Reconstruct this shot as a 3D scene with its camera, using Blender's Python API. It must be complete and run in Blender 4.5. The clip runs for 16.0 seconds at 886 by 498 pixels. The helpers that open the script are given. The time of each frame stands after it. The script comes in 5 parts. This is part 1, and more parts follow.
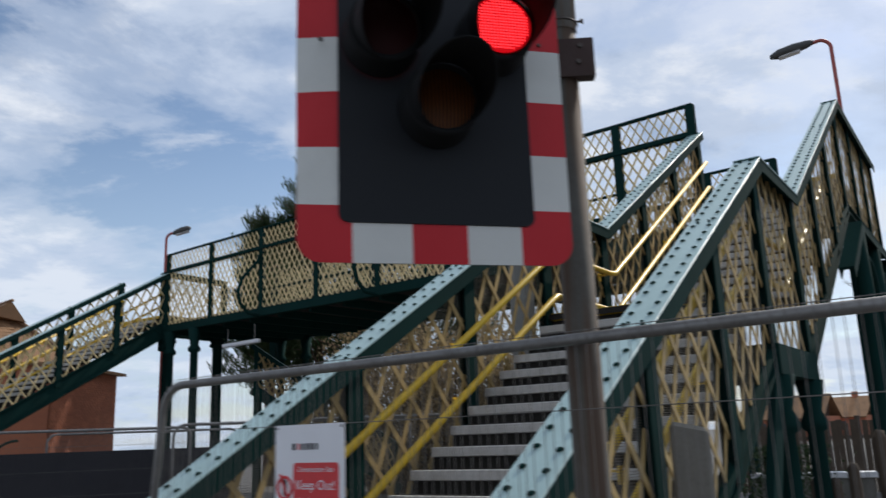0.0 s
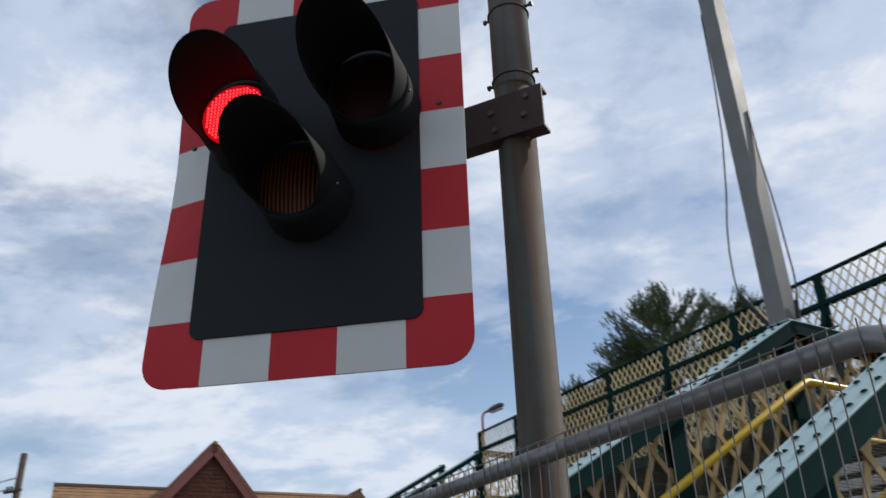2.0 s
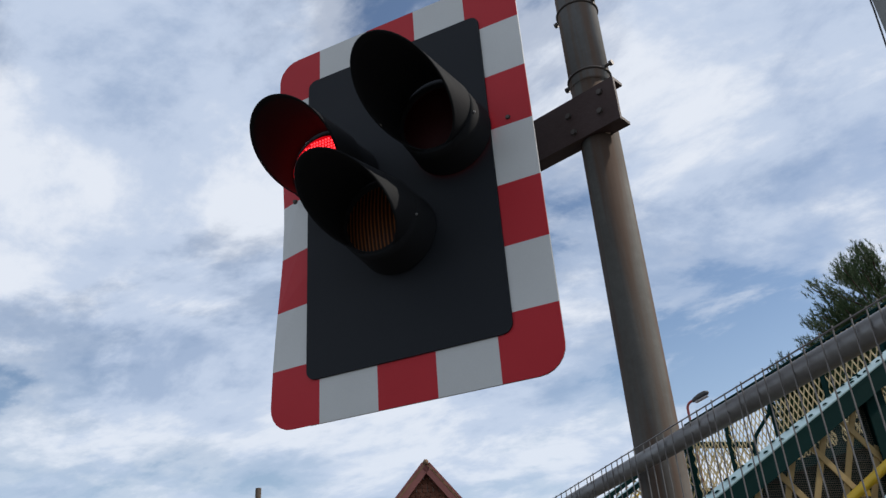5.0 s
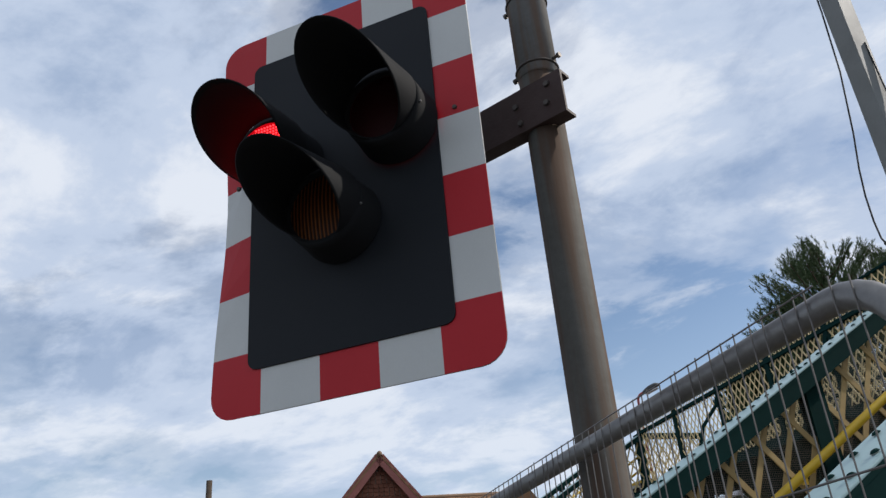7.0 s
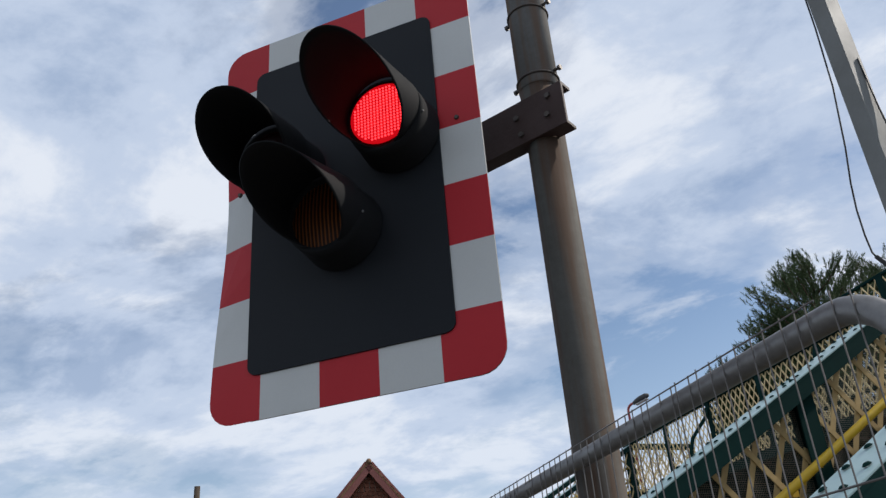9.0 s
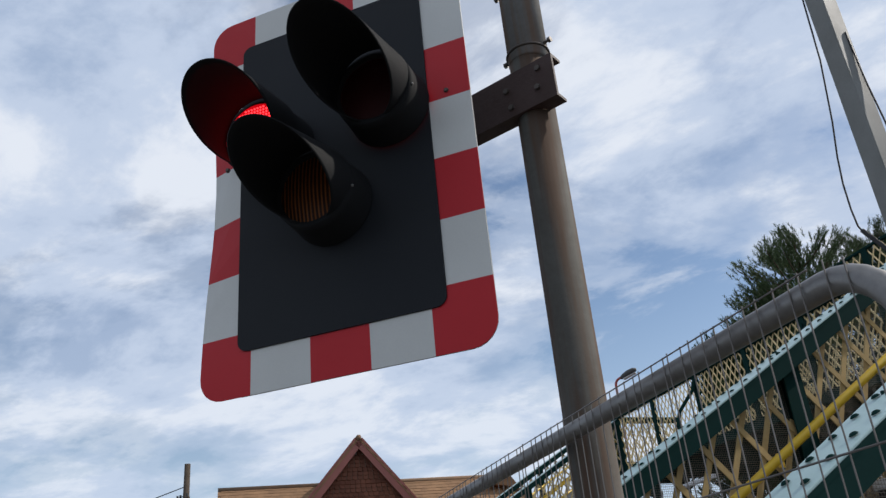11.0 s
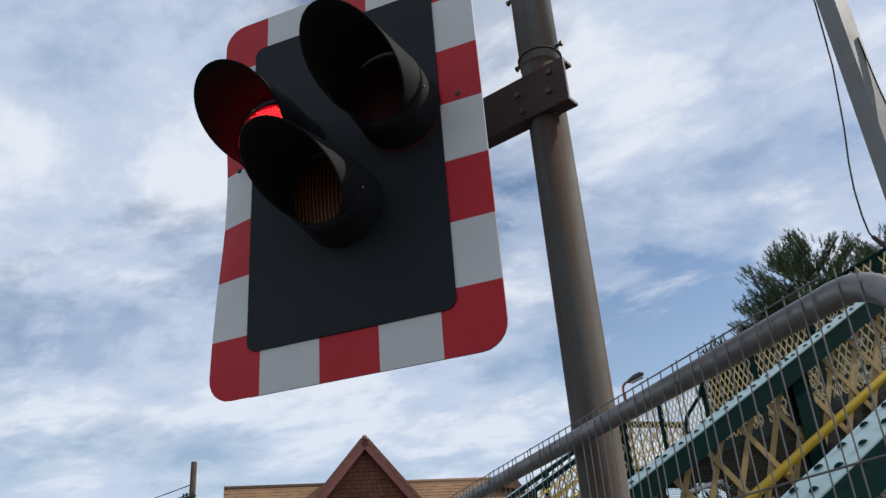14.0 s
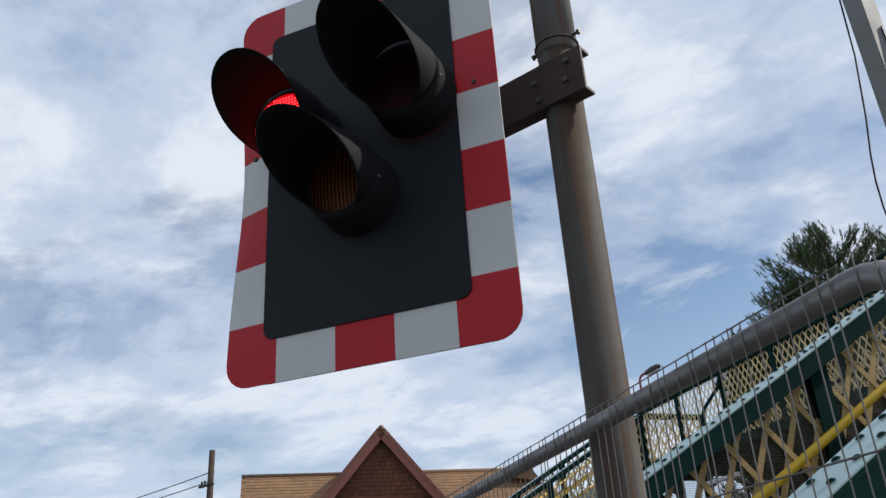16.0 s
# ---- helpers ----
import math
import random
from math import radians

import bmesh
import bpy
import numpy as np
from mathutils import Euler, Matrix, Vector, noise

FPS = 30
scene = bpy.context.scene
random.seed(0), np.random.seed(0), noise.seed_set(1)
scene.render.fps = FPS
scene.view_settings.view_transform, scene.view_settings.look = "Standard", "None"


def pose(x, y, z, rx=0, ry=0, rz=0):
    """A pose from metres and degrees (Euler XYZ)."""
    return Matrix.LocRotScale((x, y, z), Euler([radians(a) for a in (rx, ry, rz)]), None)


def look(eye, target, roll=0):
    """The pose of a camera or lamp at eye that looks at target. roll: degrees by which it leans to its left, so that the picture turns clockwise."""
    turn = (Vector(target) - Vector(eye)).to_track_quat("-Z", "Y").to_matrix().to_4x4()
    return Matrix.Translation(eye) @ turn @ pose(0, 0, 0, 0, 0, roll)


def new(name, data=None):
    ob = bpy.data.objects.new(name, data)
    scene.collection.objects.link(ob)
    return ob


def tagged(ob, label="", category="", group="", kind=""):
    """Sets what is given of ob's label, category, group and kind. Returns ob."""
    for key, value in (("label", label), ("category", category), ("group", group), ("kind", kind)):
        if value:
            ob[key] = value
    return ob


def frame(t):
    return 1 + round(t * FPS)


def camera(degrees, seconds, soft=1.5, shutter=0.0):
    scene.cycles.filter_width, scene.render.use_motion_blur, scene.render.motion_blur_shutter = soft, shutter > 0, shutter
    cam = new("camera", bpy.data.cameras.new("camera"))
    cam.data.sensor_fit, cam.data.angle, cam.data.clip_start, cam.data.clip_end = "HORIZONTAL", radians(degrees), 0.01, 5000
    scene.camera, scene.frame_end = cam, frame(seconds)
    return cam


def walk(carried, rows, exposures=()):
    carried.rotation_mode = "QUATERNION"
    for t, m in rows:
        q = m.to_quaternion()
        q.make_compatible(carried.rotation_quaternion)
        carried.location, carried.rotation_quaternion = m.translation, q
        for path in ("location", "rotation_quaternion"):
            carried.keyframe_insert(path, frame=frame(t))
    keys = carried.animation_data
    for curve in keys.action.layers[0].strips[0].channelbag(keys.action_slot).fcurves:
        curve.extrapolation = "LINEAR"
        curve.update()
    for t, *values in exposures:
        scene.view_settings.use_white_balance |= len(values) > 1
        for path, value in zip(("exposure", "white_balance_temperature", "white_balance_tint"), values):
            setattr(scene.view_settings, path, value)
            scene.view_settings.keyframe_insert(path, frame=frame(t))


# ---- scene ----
cam = camera(57.5, 16.0, soft=1.4, shutter=0.35)
PATH = [
    (0, (-0.593, -2.421, 1.767), (-0.123, -0.531, 2.222), -2.12),
    (0.1, (-0.491, -2.382, 1.781), (0.008, -0.497, 2.224), -2.05),
    (0.2, (-0.396, -2.320, 1.787), (0.129, -0.441, 2.227), -2.39),
    (0.3, (-0.320, -2.275, 1.777), (0.211, -0.398, 2.218), -2.67),
    (0.4, (-0.253, -2.222, 1.756), (0.262, -0.342, 2.205), -2.91),
    (0.5, (-0.190, -2.156, 1.734), (0.288, -0.273, 2.211), -3.36),
    (0.7, (-0.072, -2.106, 1.736), (0.295, -0.221, 2.295), -3.94),
    (1, (0.138, -1.982, 1.748), (0.295, -0.113, 2.444), -4.04),
    (1.2, (0.285, -1.961, 1.726), (0.315, -0.114, 2.494), -3.52),
    (1.5, (0.492, -1.898, 1.723), (0.388, -0.080, 2.549), -3.14),
    (2, (0.726, -1.878, 1.686), (0.397, -0.111, 2.562), -1.80),
    (2.5, (0.863, -1.814, 1.715), (0.279, -0.160, 2.675), -2.25),
    (3, (0.956, -1.865, 1.716), (0.167, -0.292, 2.667), -3.00),
    (5.5, (0.999, -1.827, 1.685), (0.279, -0.191, 2.582), -4.78),
    (6, (1.014, -1.814, 1.685), (0.322, -0.158, 2.567), -5.01),
    (6.5, (1.012, -1.817, 1.681), (0.337, -0.145, 2.547), -5.16),
    (7, (1.012, -1.818, 1.684), (0.358, -0.148, 2.568), -5.31),
    (7.5, (1.012, -1.829, 1.683), (0.377, -0.158, 2.580), -5.29),
    (8, (1.005, -1.834, 1.684), (0.380, -0.158, 2.579), -5.19),
    (8.5, (0.991, -1.846, 1.686), (0.377, -0.165, 2.578), -5.32),
    (9, (0.996, -1.843, 1.681), (0.365, -0.172, 2.581), -4.83),
    (9.5, (0.995, -1.844, 1.682), (0.362, -0.164, 2.564), -5.02),
    (10, (0.982, -1.834, 1.679), (0.356, -0.139, 2.537), -5.40),
    (12.5, (0.989, -1.838, 1.679), (0.377, -0.130, 2.522), -5.49),
    (13, (0.983, -1.841, 1.679), (0.373, -0.135, 2.527), -5.47),
    (13.5, (0.985, -1.844, 1.679), (0.374, -0.139, 2.528), -5.25),
    (14, (0.982, -1.839, 1.682), (0.347, -0.144, 2.533), -4.59),
    (14.5, (0.977, -1.844, 1.679), (0.312, -0.169, 2.546), -3.67),
    (15, (0.979, -1.841, 1.678), (0.297, -0.177, 2.554), -3.28),
    (15.5, (0.980, -1.841, 1.676), (0.295, -0.176, 2.546), -3.47),
    (16, (0.984, -1.837, 1.675), (0.306, -0.150, 2.509), -3.83),
]
walk(cam, [(t, look(eye, target, roll)) for t, eye, target, roll in PATH])

# ---------------------------------------------------------------- light
world = bpy.data.worlds.new("sky")
scene.world = world
world.use_nodes = True
SUN_AZ, SUN_EL = 57.0, 40.0


def build_sky():
    nt = world.node_tree
    nt.nodes.clear()
    N, K = nt.nodes.new, nt.links.new
    out, bg = N("ShaderNodeOutputWorld"), N("ShaderNodeBackground")
    sky = N("ShaderNodeTexSky")
    sky.sky_type, sky.sun_disc = "NISHITA", False
    sky.sun_elevation, sky.sun_rotation = radians(SUN_EL), radians(SUN_AZ)
    sky.air_density, sky.dust_density, sky.ozone_density = 1.0, 0.6, 1.5
    gain = N("ShaderNodeVectorMath")
    gain.operation = "SCALE"
    gain.inputs["Scale"].default_value = 0.115
    K(sky.outputs[0], gain.inputs[0])
    tc, sep = N("ShaderNodeTexCoord"), N("ShaderNodeSeparateXYZ")
    K(tc.outputs["Generated"], sep.inputs[0])
    up = N("ShaderNodeMath")
    up.operation = "MAXIMUM"
    up.inputs[1].default_value = 0.0
    K(sep.outputs[2], up.inputs[0])
    lift = N("ShaderNodeMath")
    lift.inputs[1].default_value = 0.22
    K(up.outputs[0], lift.inputs[0])
    flat = N("ShaderNodeVectorMath")
    flat.operation = "DIVIDE"
    K(tc.outputs["Generated"], flat.inputs[0])
    K(lift.outputs[0], flat.inputs[1])
    place = N("ShaderNodeMapping")
    place.inputs["Location"].default_value = (2.82, 0.69, 0.0)
    place.inputs["Rotation"].default_value = (0, 0, radians(20))
    place.inputs["Scale"].default_value = (1.0, 1.25, 0.0)
    K(flat.outputs[0], place.inputs[0])

    def noise_at(scale, detail, rough, warp):
        n = N("ShaderNodeTexNoise")
        n.inputs["Scale"].default_value, n.inputs["Detail"].default_value = scale, detail
        n.inputs["Roughness"].default_value, n.inputs["Distortion"].default_value = rough, warp
        K(place.outputs[0], n.inputs["Vector"])
        return n

    def ramp(node, *stops):
        r = N("ShaderNodeValToRGB")
        r.color_ramp.interpolation = "EASE"
        while len(r.color_ramp.elements) < len(stops):
            r.color_ramp.elements.new(0.5)
        for e, (p, c) in zip(r.color_ramp.elements, stops):
            e.position, e.color = p, (c, c, c, 1) if not isinstance(c, tuple) else (*c, 1)
        K(node.outputs[0], r.inputs[0])
        return r

    cover = ramp(noise_at(1.25, 11.0, 0.60, 0.2), (0.37, 0.0), (0.45, 0.5), (0.54, 1.0))
    shade = ramp(noise_at(2.1, 11.0, 0.60, 0.2), (0.32, (0.36, 0.46, 0.64)), (0.45, (0.54, 0.63, 0.79)), (0.57, (0.77, 0.82, 0.91)))
    mix = N("ShaderNodeMix")
    mix.data_type = "RGBA"
    K(cover.outputs[0], mix.inputs["Factor"])
    K(gain.outputs[0], mix.inputs["A"])
    K(shade.outputs[0], mix.inputs["B"])
    # the haze near the horizon
    haze = N("ShaderNodeMapRange")
    haze.inputs["From Min"].default_value, haze.inputs["From Max"].default_value = 0.0, 0.35
    haze.inputs["To Min"].default_value, haze.inputs["To Max"].default_value = 0.55, 0.0
    K(sep.outputs[2], haze.inputs["Value"])
    low = N("ShaderNodeMix")
    low.data_type = "RGBA"
    low.inputs["B"].default_value = (0.58, 0.70, 0.87, 1)
    K(haze.outputs[0], low.inputs["Factor"])
    K(mix.outputs["Result"], low.inputs["A"])
    K(low.outputs["Result"], bg.inputs["Color"])
    bg.inputs["Strength"].default_value = 1.0
    K(bg.outputs[0], out.inputs[0])


build_sky()
sun = new("sun", bpy.data.lights.new("sun", "SUN"))
sun.data.energy, sun.data.angle, sun.data.color = 3.7, radians(0.6), (1.0, 0.94, 0.86)
sun.matrix_world = look((60 * math.sin(radians(SUN_AZ)) * math.cos(radians(SUN_EL)), 60 * math.cos(radians(SUN_AZ)) * math.cos(radians(SUN_EL)), 60 * math.sin(radians(SUN_EL))), (0, 0, 0))
scene.view_settings.exposure = 0.0


# ---------------------------------------------------------------- materials
def material(name, base, dark=None, rough=0.6, metal=0.0, coarse=1.5, fine=40.0, amount=0.5, bump=0.15, island=0.0, spec=0.5):
    """A painted or raw surface: two colours mixed by coarse stains and fine grain, uneven gloss, fine relief."""
    m = bpy.data.materials.new(name)
    m.use_nodes = True
    nt = m.node_tree
    N, K = nt.nodes.new, nt.links.new
    b = nt.nodes["Principled BSDF"]
    dark = dark or tuple(c * 0.6 for c in base)
    tc = N("ShaderNodeTexCoord")
    n1, n2 = N("ShaderNodeTexNoise"), N("ShaderNodeTexNoise")
    for n, s, d in ((n1, coarse, 6.0), (n2, fine, 5.0)):
        n.inputs["Scale"].default_value, n.inputs["Detail"].default_value, n.inputs["Roughness"].default_value = s, d, 0.65
        K(tc.outputs["Object"], n.inputs["Vector"])
    add = N("ShaderNodeMath")
    add.operation = "MULTIPLY_ADD"
    add.inputs[1].default_value = 0.45
    K(n2.outputs[0], add.inputs[0])
    K(n1.outputs[0], add.inputs[2])
    rng = N("ShaderNodeMapRange")
    rng.inputs["From Min"].default_value, rng.inputs["From Max"].default_value = 0.50, 0.98
    rng.inputs["To Max"].default_value = amount
    K(add.outputs[0], rng.inputs["Value"])
    mix = N("ShaderNodeMix")
    mix.data_type = "RGBA"
    mix.inputs["A"].default_value, mix.inputs["B"].default_value = (*base, 1), (*dark, 1)
    K(rng.outputs[0], mix.inputs["Factor"])
    colour = mix.outputs["Result"]
    if island:
        info, hsv, val = N("ShaderNodeObjectInfo"), N("ShaderNodeHueSaturation"), N("ShaderNodeMapRange")
        geo, both = N("ShaderNodeNewGeometry"), N("ShaderNodeMath")
        both.operation = "ADD"
        K(info.outputs["Random"], both.inputs[0])
        K(geo.outputs["Random Per Island"], both.inputs[1])
        val.inputs["From Max"].default_value = 2.0
        val.inputs["To Min"].default_value, val.inputs["To Max"].default_value = 1 - island, 1 + island
        K(both.outputs[0], val.inputs["Value"])
        K(val.outputs[0], hsv.inputs["Value"])
        K(colour, hsv.inputs["Color"])
        colour = hsv.outputs["Color"]
    K(colour, b.inputs["Base Color"])
    gl = N("ShaderNodeMapRange")
    gl.inputs["To Min"].default_value, gl.inputs["To Max"].default_value = max(rough - 0.12, 0.05), min(rough + 0.15, 1)
    K(n1.outputs[0], gl.inputs["Value"])
    K(gl.outputs[0], b.inputs["Roughness"])
    b.inputs["Metallic"].default_value, b.inputs["Specular IOR Level"].default_value = metal, spec
    if bump:
        bp = N("ShaderNodeBump")
        bp.inputs["Strength"].default_value, bp.inputs["Distance"].default_value = bump, 0.004
        K(n2.outputs[0], bp.inputs["Height"])
        K(bp.outputs[0], b.inputs["Normal"])
    return m


ASPHALT = material("asphalt", (0.105, 0.102, 0.098), (0.07, 0.068, 0.065), 0.9, coarse=0.4, fine=60, bump=0.6)
RED = material("red_sheeting", (0.47, 0.018, 0.026), (0.37, 0.016, 0.022), 0.5, coarse=3, fine=200, amount=0.4, bump=0.03, spec=0.25)
WHITE = material("white_sheeting", (0.58, 0.585, 0.56), (0.42, 0.42, 0.40), 0.42, coarse=2.5, fine=160, amount=0.4, bump=0.03)
ALU = material("board_edge", (0.32, 0.33, 0.34), None, 0.45, 0.8)
BLACK = material("black_panel", (0.013, 0.015, 0.018), (0.017, 0.019, 0.023), 0.6, coarse=2, fine=120, bump=0.05, spec=0.18)
HOOD = material("black_plastic", (0.013, 0.014, 0.015), (0.019, 0.019, 0.020), 0.7, coarse=6, fine=180, bump=0.08, spec=0.06)
RUST = material("rusty_bracket", (0.045, 0.022, 0.018), (0.03, 0.012, 0.008), 0.7, coarse=9, fine=90, amount=0.8, bump=0.3)
GALV = material("galvanised_steel", (0.225, 0.22, 0.213), (0.12, 0.112, 0.105), 0.45, 0.6, coarse=7, fine=70, amount=0.8, bump=0.1)
WIRE = material("wire", (0.16, 0.15, 0.14), (0.09, 0.075, 0.065), 0.5, 0.4, coarse=6, fine=60)
BOLT = material("bolt_steel", (0.10, 0.085, 0.075), None, 0.55, 0.6)
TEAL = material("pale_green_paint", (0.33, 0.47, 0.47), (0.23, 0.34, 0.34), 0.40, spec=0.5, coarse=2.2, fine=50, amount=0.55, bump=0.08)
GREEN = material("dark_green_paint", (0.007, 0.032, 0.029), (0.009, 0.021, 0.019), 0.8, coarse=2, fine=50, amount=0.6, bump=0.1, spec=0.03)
# Lighter copy of CREAM for span and far stair, sunlight put into its colour.
SUNLIT_CREAM = material("sunlit_cream_paint", (0.74, 0.59, 0.32), (0.50, 0.38, 0.19), 0.65, coarse=1.6, fine=40, amount=0.7, bump=0.08, island=0.18, spec=0.25)
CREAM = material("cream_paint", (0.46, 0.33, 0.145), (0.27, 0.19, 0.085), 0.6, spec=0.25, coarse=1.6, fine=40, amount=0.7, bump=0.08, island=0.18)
YELLOW = material("yellow_paint", (0.72, 0.47, 0.025), (0.5, 0.31, 0.02), 0.4, coarse=5, fine=60, amount=0.5, bump=0.05)
SLATE = material("dull_green_paint", (0.010, 0.028, 0.026), (0.008, 0.016, 0.015), 0.9, coarse=2, fine=50, amount=0.6, spec=0.0)
TREAD = material("tread_steel", (0.032, 0.030, 0.028), (0.02, 0.018, 0.016), 0.85, spec=0.08, coarse=3, fine=50)
NOSING = material("worn_nosing", (0.55, 0.54, 0.52), (0.32, 0.30, 0.28), 0.6, coarse=6, fine=70, amount=0.8)
MASTM = material("mast_steel", (0.19, 0.195, 0.185), (0.12, 0.12, 0.11), 0.5, 0.0, spec=0.4, coarse=2, fine=50, amount=0.7)
CABLE = material("cable", (0.02, 0.02, 0.022), None, 0.6)
PINK = material("red_lamp_column", (0.36, 0.07, 0.06), (0.25, 0.06, 0.05), 0.5)
LANTERN = material("lantern_grey", (0.085, 0.085, 0.085), None, 0.6, spec=0.2)
BRICK = material("orange_brick", (0.40, 0.135, 0.065), (0.27, 0.10, 0.06), 0.85, coarse=1.2, fine=30, amount=0.8, island=0.25)
MORTAR = material("mortar", (0.28, 0.24, 0.20), None, 0.95)
TILE = material("clay_tile", (0.28, 0.155, 0.075), (0.17, 0.10, 0.055), 0.85, coarse=0.9, fine=25, amount=0.9, island=0.22)
HUNG = material("hung_tile", (0.24, 0.10, 0.062), (0.14, 0.055, 0.038), 0.9, spec=0.1, coarse=1.1, fine=25, amount=0.8, island=0.3)
BARGE = material("barge_paint", (0.34, 0.11, 0.085), (0.22, 0.075, 0.06), 0.55, coarse=1.5, fine=30)
RIDGE = material("ridge_tile", (0.24, 0.13, 0.07), (0.12, 0.10, 0.07), 0.9, coarse=2, fine=30, amount=0.9)
TIMBER = material("weathered_timber", (0.10, 0.078, 0.060), (0.05, 0.040, 0.032), 0.95, spec=0.1, coarse=3, fine=40, amount=0.8, bump=0.4)
BARK = material("bark", (0.10, 0.065, 0.045), (0.05, 0.035, 0.025), 0.95, coarse=4, fine=30, bump=0.8)
NEEDLE = material("pine_needles", (0.062, 0.098, 0.040), (0.030, 0.055, 0.024), 0.75, spec=0.15, coarse=0.6, fine=9, amount=0.8, bump=0, island=0.4)
CONCRETE = material("concrete", (0.20, 0.19, 0.17), (0.12, 0.115, 0.10), 0.95, spec=0.15, coarse=2.5, fine=60, amount=0.8, bump=0.3)
NETTING = material("dark_netting", (0.018, 0.018, 0.024), None, 0.9)
SIGNM = material("sign_sheet", (0.72, 0.72, 0.75), (0.6, 0.6, 0.62), 0.4, coarse=4, fine=80, amount=0.4, bump=0.02)
SIGNRED = material("sign_red", (0.62, 0.03, 0.035), None, 0.4, bump=0)
INK = material("sign_ink", (0.03, 0.03, 0.035), None, 0.5, bump=0)
DRYLEAF = material("dry_leaf", (0.34, 0.26, 0.15), (0.19, 0.145, 0.08), 0.8, spec=0.1, coarse=0.8, fine=8, amount=0.9, bump=0, island=0.45)
LEAF = material("shrub_leaf", (0.05, 0.09, 0.03), (0.03, 0.055, 0.02), 0.6, coarse=2, fine=12, bump=0, island=0.4)


def thin_leaf(m, share):
    """Leaves let some of the light through: a translucent share beside the surface gloss."""
    nt = m.node_tree
    N, K = nt.nodes.new, nt.links.new
    b, out = nt.nodes["Principled BSDF"], nt.nodes["Material Output"]
    tr, mix = N("ShaderNodeBsdfTranslucent"), N("ShaderNodeMixShader")
    mix.inputs[0].default_value = share
    K(b.inputs["Base Color"].links[0].from_socket, tr.inputs["Color"])
    K(b.outputs[0], mix.inputs[1]), K(tr.outputs[0], mix.inputs[2]), K(mix.outputs[0], out.inputs[0])


thin_leaf(NEEDLE, 0.25)
thin_leaf(LEAF, 0.4)
thin_leaf(DRYLEAF, 0.5)


def pole_steel(name, base, dark, rust, most):
    """Galvanised grey post with brown rust streaks that run down it."""
    m = material(name, base, dark, 0.8, 0.0, coarse=4, fine=60, amount=0.8, spec=0.2)
    nt = m.node_tree
    N, K = nt.nodes.new, nt.links.new
    tc, mp, n, r, mix = N("ShaderNodeTexCoord"), N("ShaderNodeMapping"), N("ShaderNodeTexNoise"), N("ShaderNodeMapRange"), N("ShaderNodeMix")
    mp.inputs["Scale"].default_value = (24, 24, 1.1)
    n.inputs["Scale"].default_value, n.inputs["Detail"].default_value = 1.0, 6.0
    r.inputs["From Min"].default_value, r.inputs["From Max"].default_value = 0.43, 0.58
    r.inputs["To Max"].default_value = most
    mix.data_type = "RGBA"
    mix.inputs["B"].default_value = (*rust, 1)
    b = nt.nodes["Principled BSDF"]
    before = b.inputs["Base Color"].links[0].from_socket
    K(tc.outputs["Object"], mp.inputs[0]), K(mp.outputs[0], n.inputs["Vector"]), K(n.outputs[0], r.inputs["Value"])
    K(r.outputs[0], mix.inputs["Factor"]), K(before, mix.inputs["A"]), K(mix.outputs["Result"], b.inputs["Base Color"])
    return m


POST = pole_steel("rusting_post", (0.098, 0.095, 0.084), (0.056, 0.050, 0.042), (0.075, 0.044, 0.028), 0.85)
SLEEVE = pole_steel("grey_sleeve", (0.17, 0.17, 0.165), (0.10, 0.095, 0.085), (0.15, 0.085, 0.05), 0.6)


def glow(name, colour, strength):
    m = bpy.data.materials.new(name)
    m.use_nodes = True
    b = m.node_tree.nodes["Principled BSDF"]
    b.inputs["Base Color"].default_value = (0.08, 0.004, 0.004, 1)
    b.inputs["Specular IOR Level"].default_value = 0.1
    b.inputs["Emission Color"].default_value = (*colour, 1)
    b.inputs["Emission Strength"].default_value = strength
    return m


LED_RED = glow("lit_red_led", (1.0, 0.004, 0.012), 0.55)
LED_DOT = glow("lit_red_led_core", (1.0, 0.035, 0.045), 2.8)
DARK_LENS = material("unlit_red_lens", (0.028, 0.004, 0.004), (0.02, 0.003, 0.003), 0.55, spec=0.12, coarse=8, fine=150, bump=0.3)


def ribbed_lens():
    """Dark moulded lens with fine upright amber ribs."""
    m = bpy.data.materials.new("unlit_amber_lens")
    m.use_nodes = True
    nt = m.node_tree
    N, K = nt.nodes.new, nt.links.new
    b = nt.nodes["Principled BSDF"]
    tc, w, r, bp = N("ShaderNodeTexCoord"), N("ShaderNodeTexWave"), N("ShaderNodeValToRGB"), N("ShaderNodeBump")
    w.bands_direction = "X"
    w.inputs["Scale"].default_value, w.inputs["Distortion"].default_value = 26.0, 0.4
    r.color_ramp.elements[0].position, r.color_ramp.elements[0].color = 0.45, (0.022, 0.008, 0.004, 1)
    r.color_ramp.elements[1].position, r.color_ramp.elements[1].color = 1.0, (0.20, 0.065, 0.014, 1)
    bp.inputs["Strength"].default_value, bp.inputs["Distance"].default_value = 0.5, 0.003
    K(tc.outputs["Object"], w.inputs["Vector"]), K(w.outputs["Fac"], r.inputs[0]), K(w.outputs["Fac"], bp.inputs["Height"])
    K(r.outputs[0], b.inputs["Base Color"]), K(bp.outputs[0], b.inputs["Normal"])
    b.inputs["Roughness"].default_value, b.inputs["Specular IOR Level"].default_value = 0.4, 0.12
    return m


AMBER_LENS = ribbed_lens()


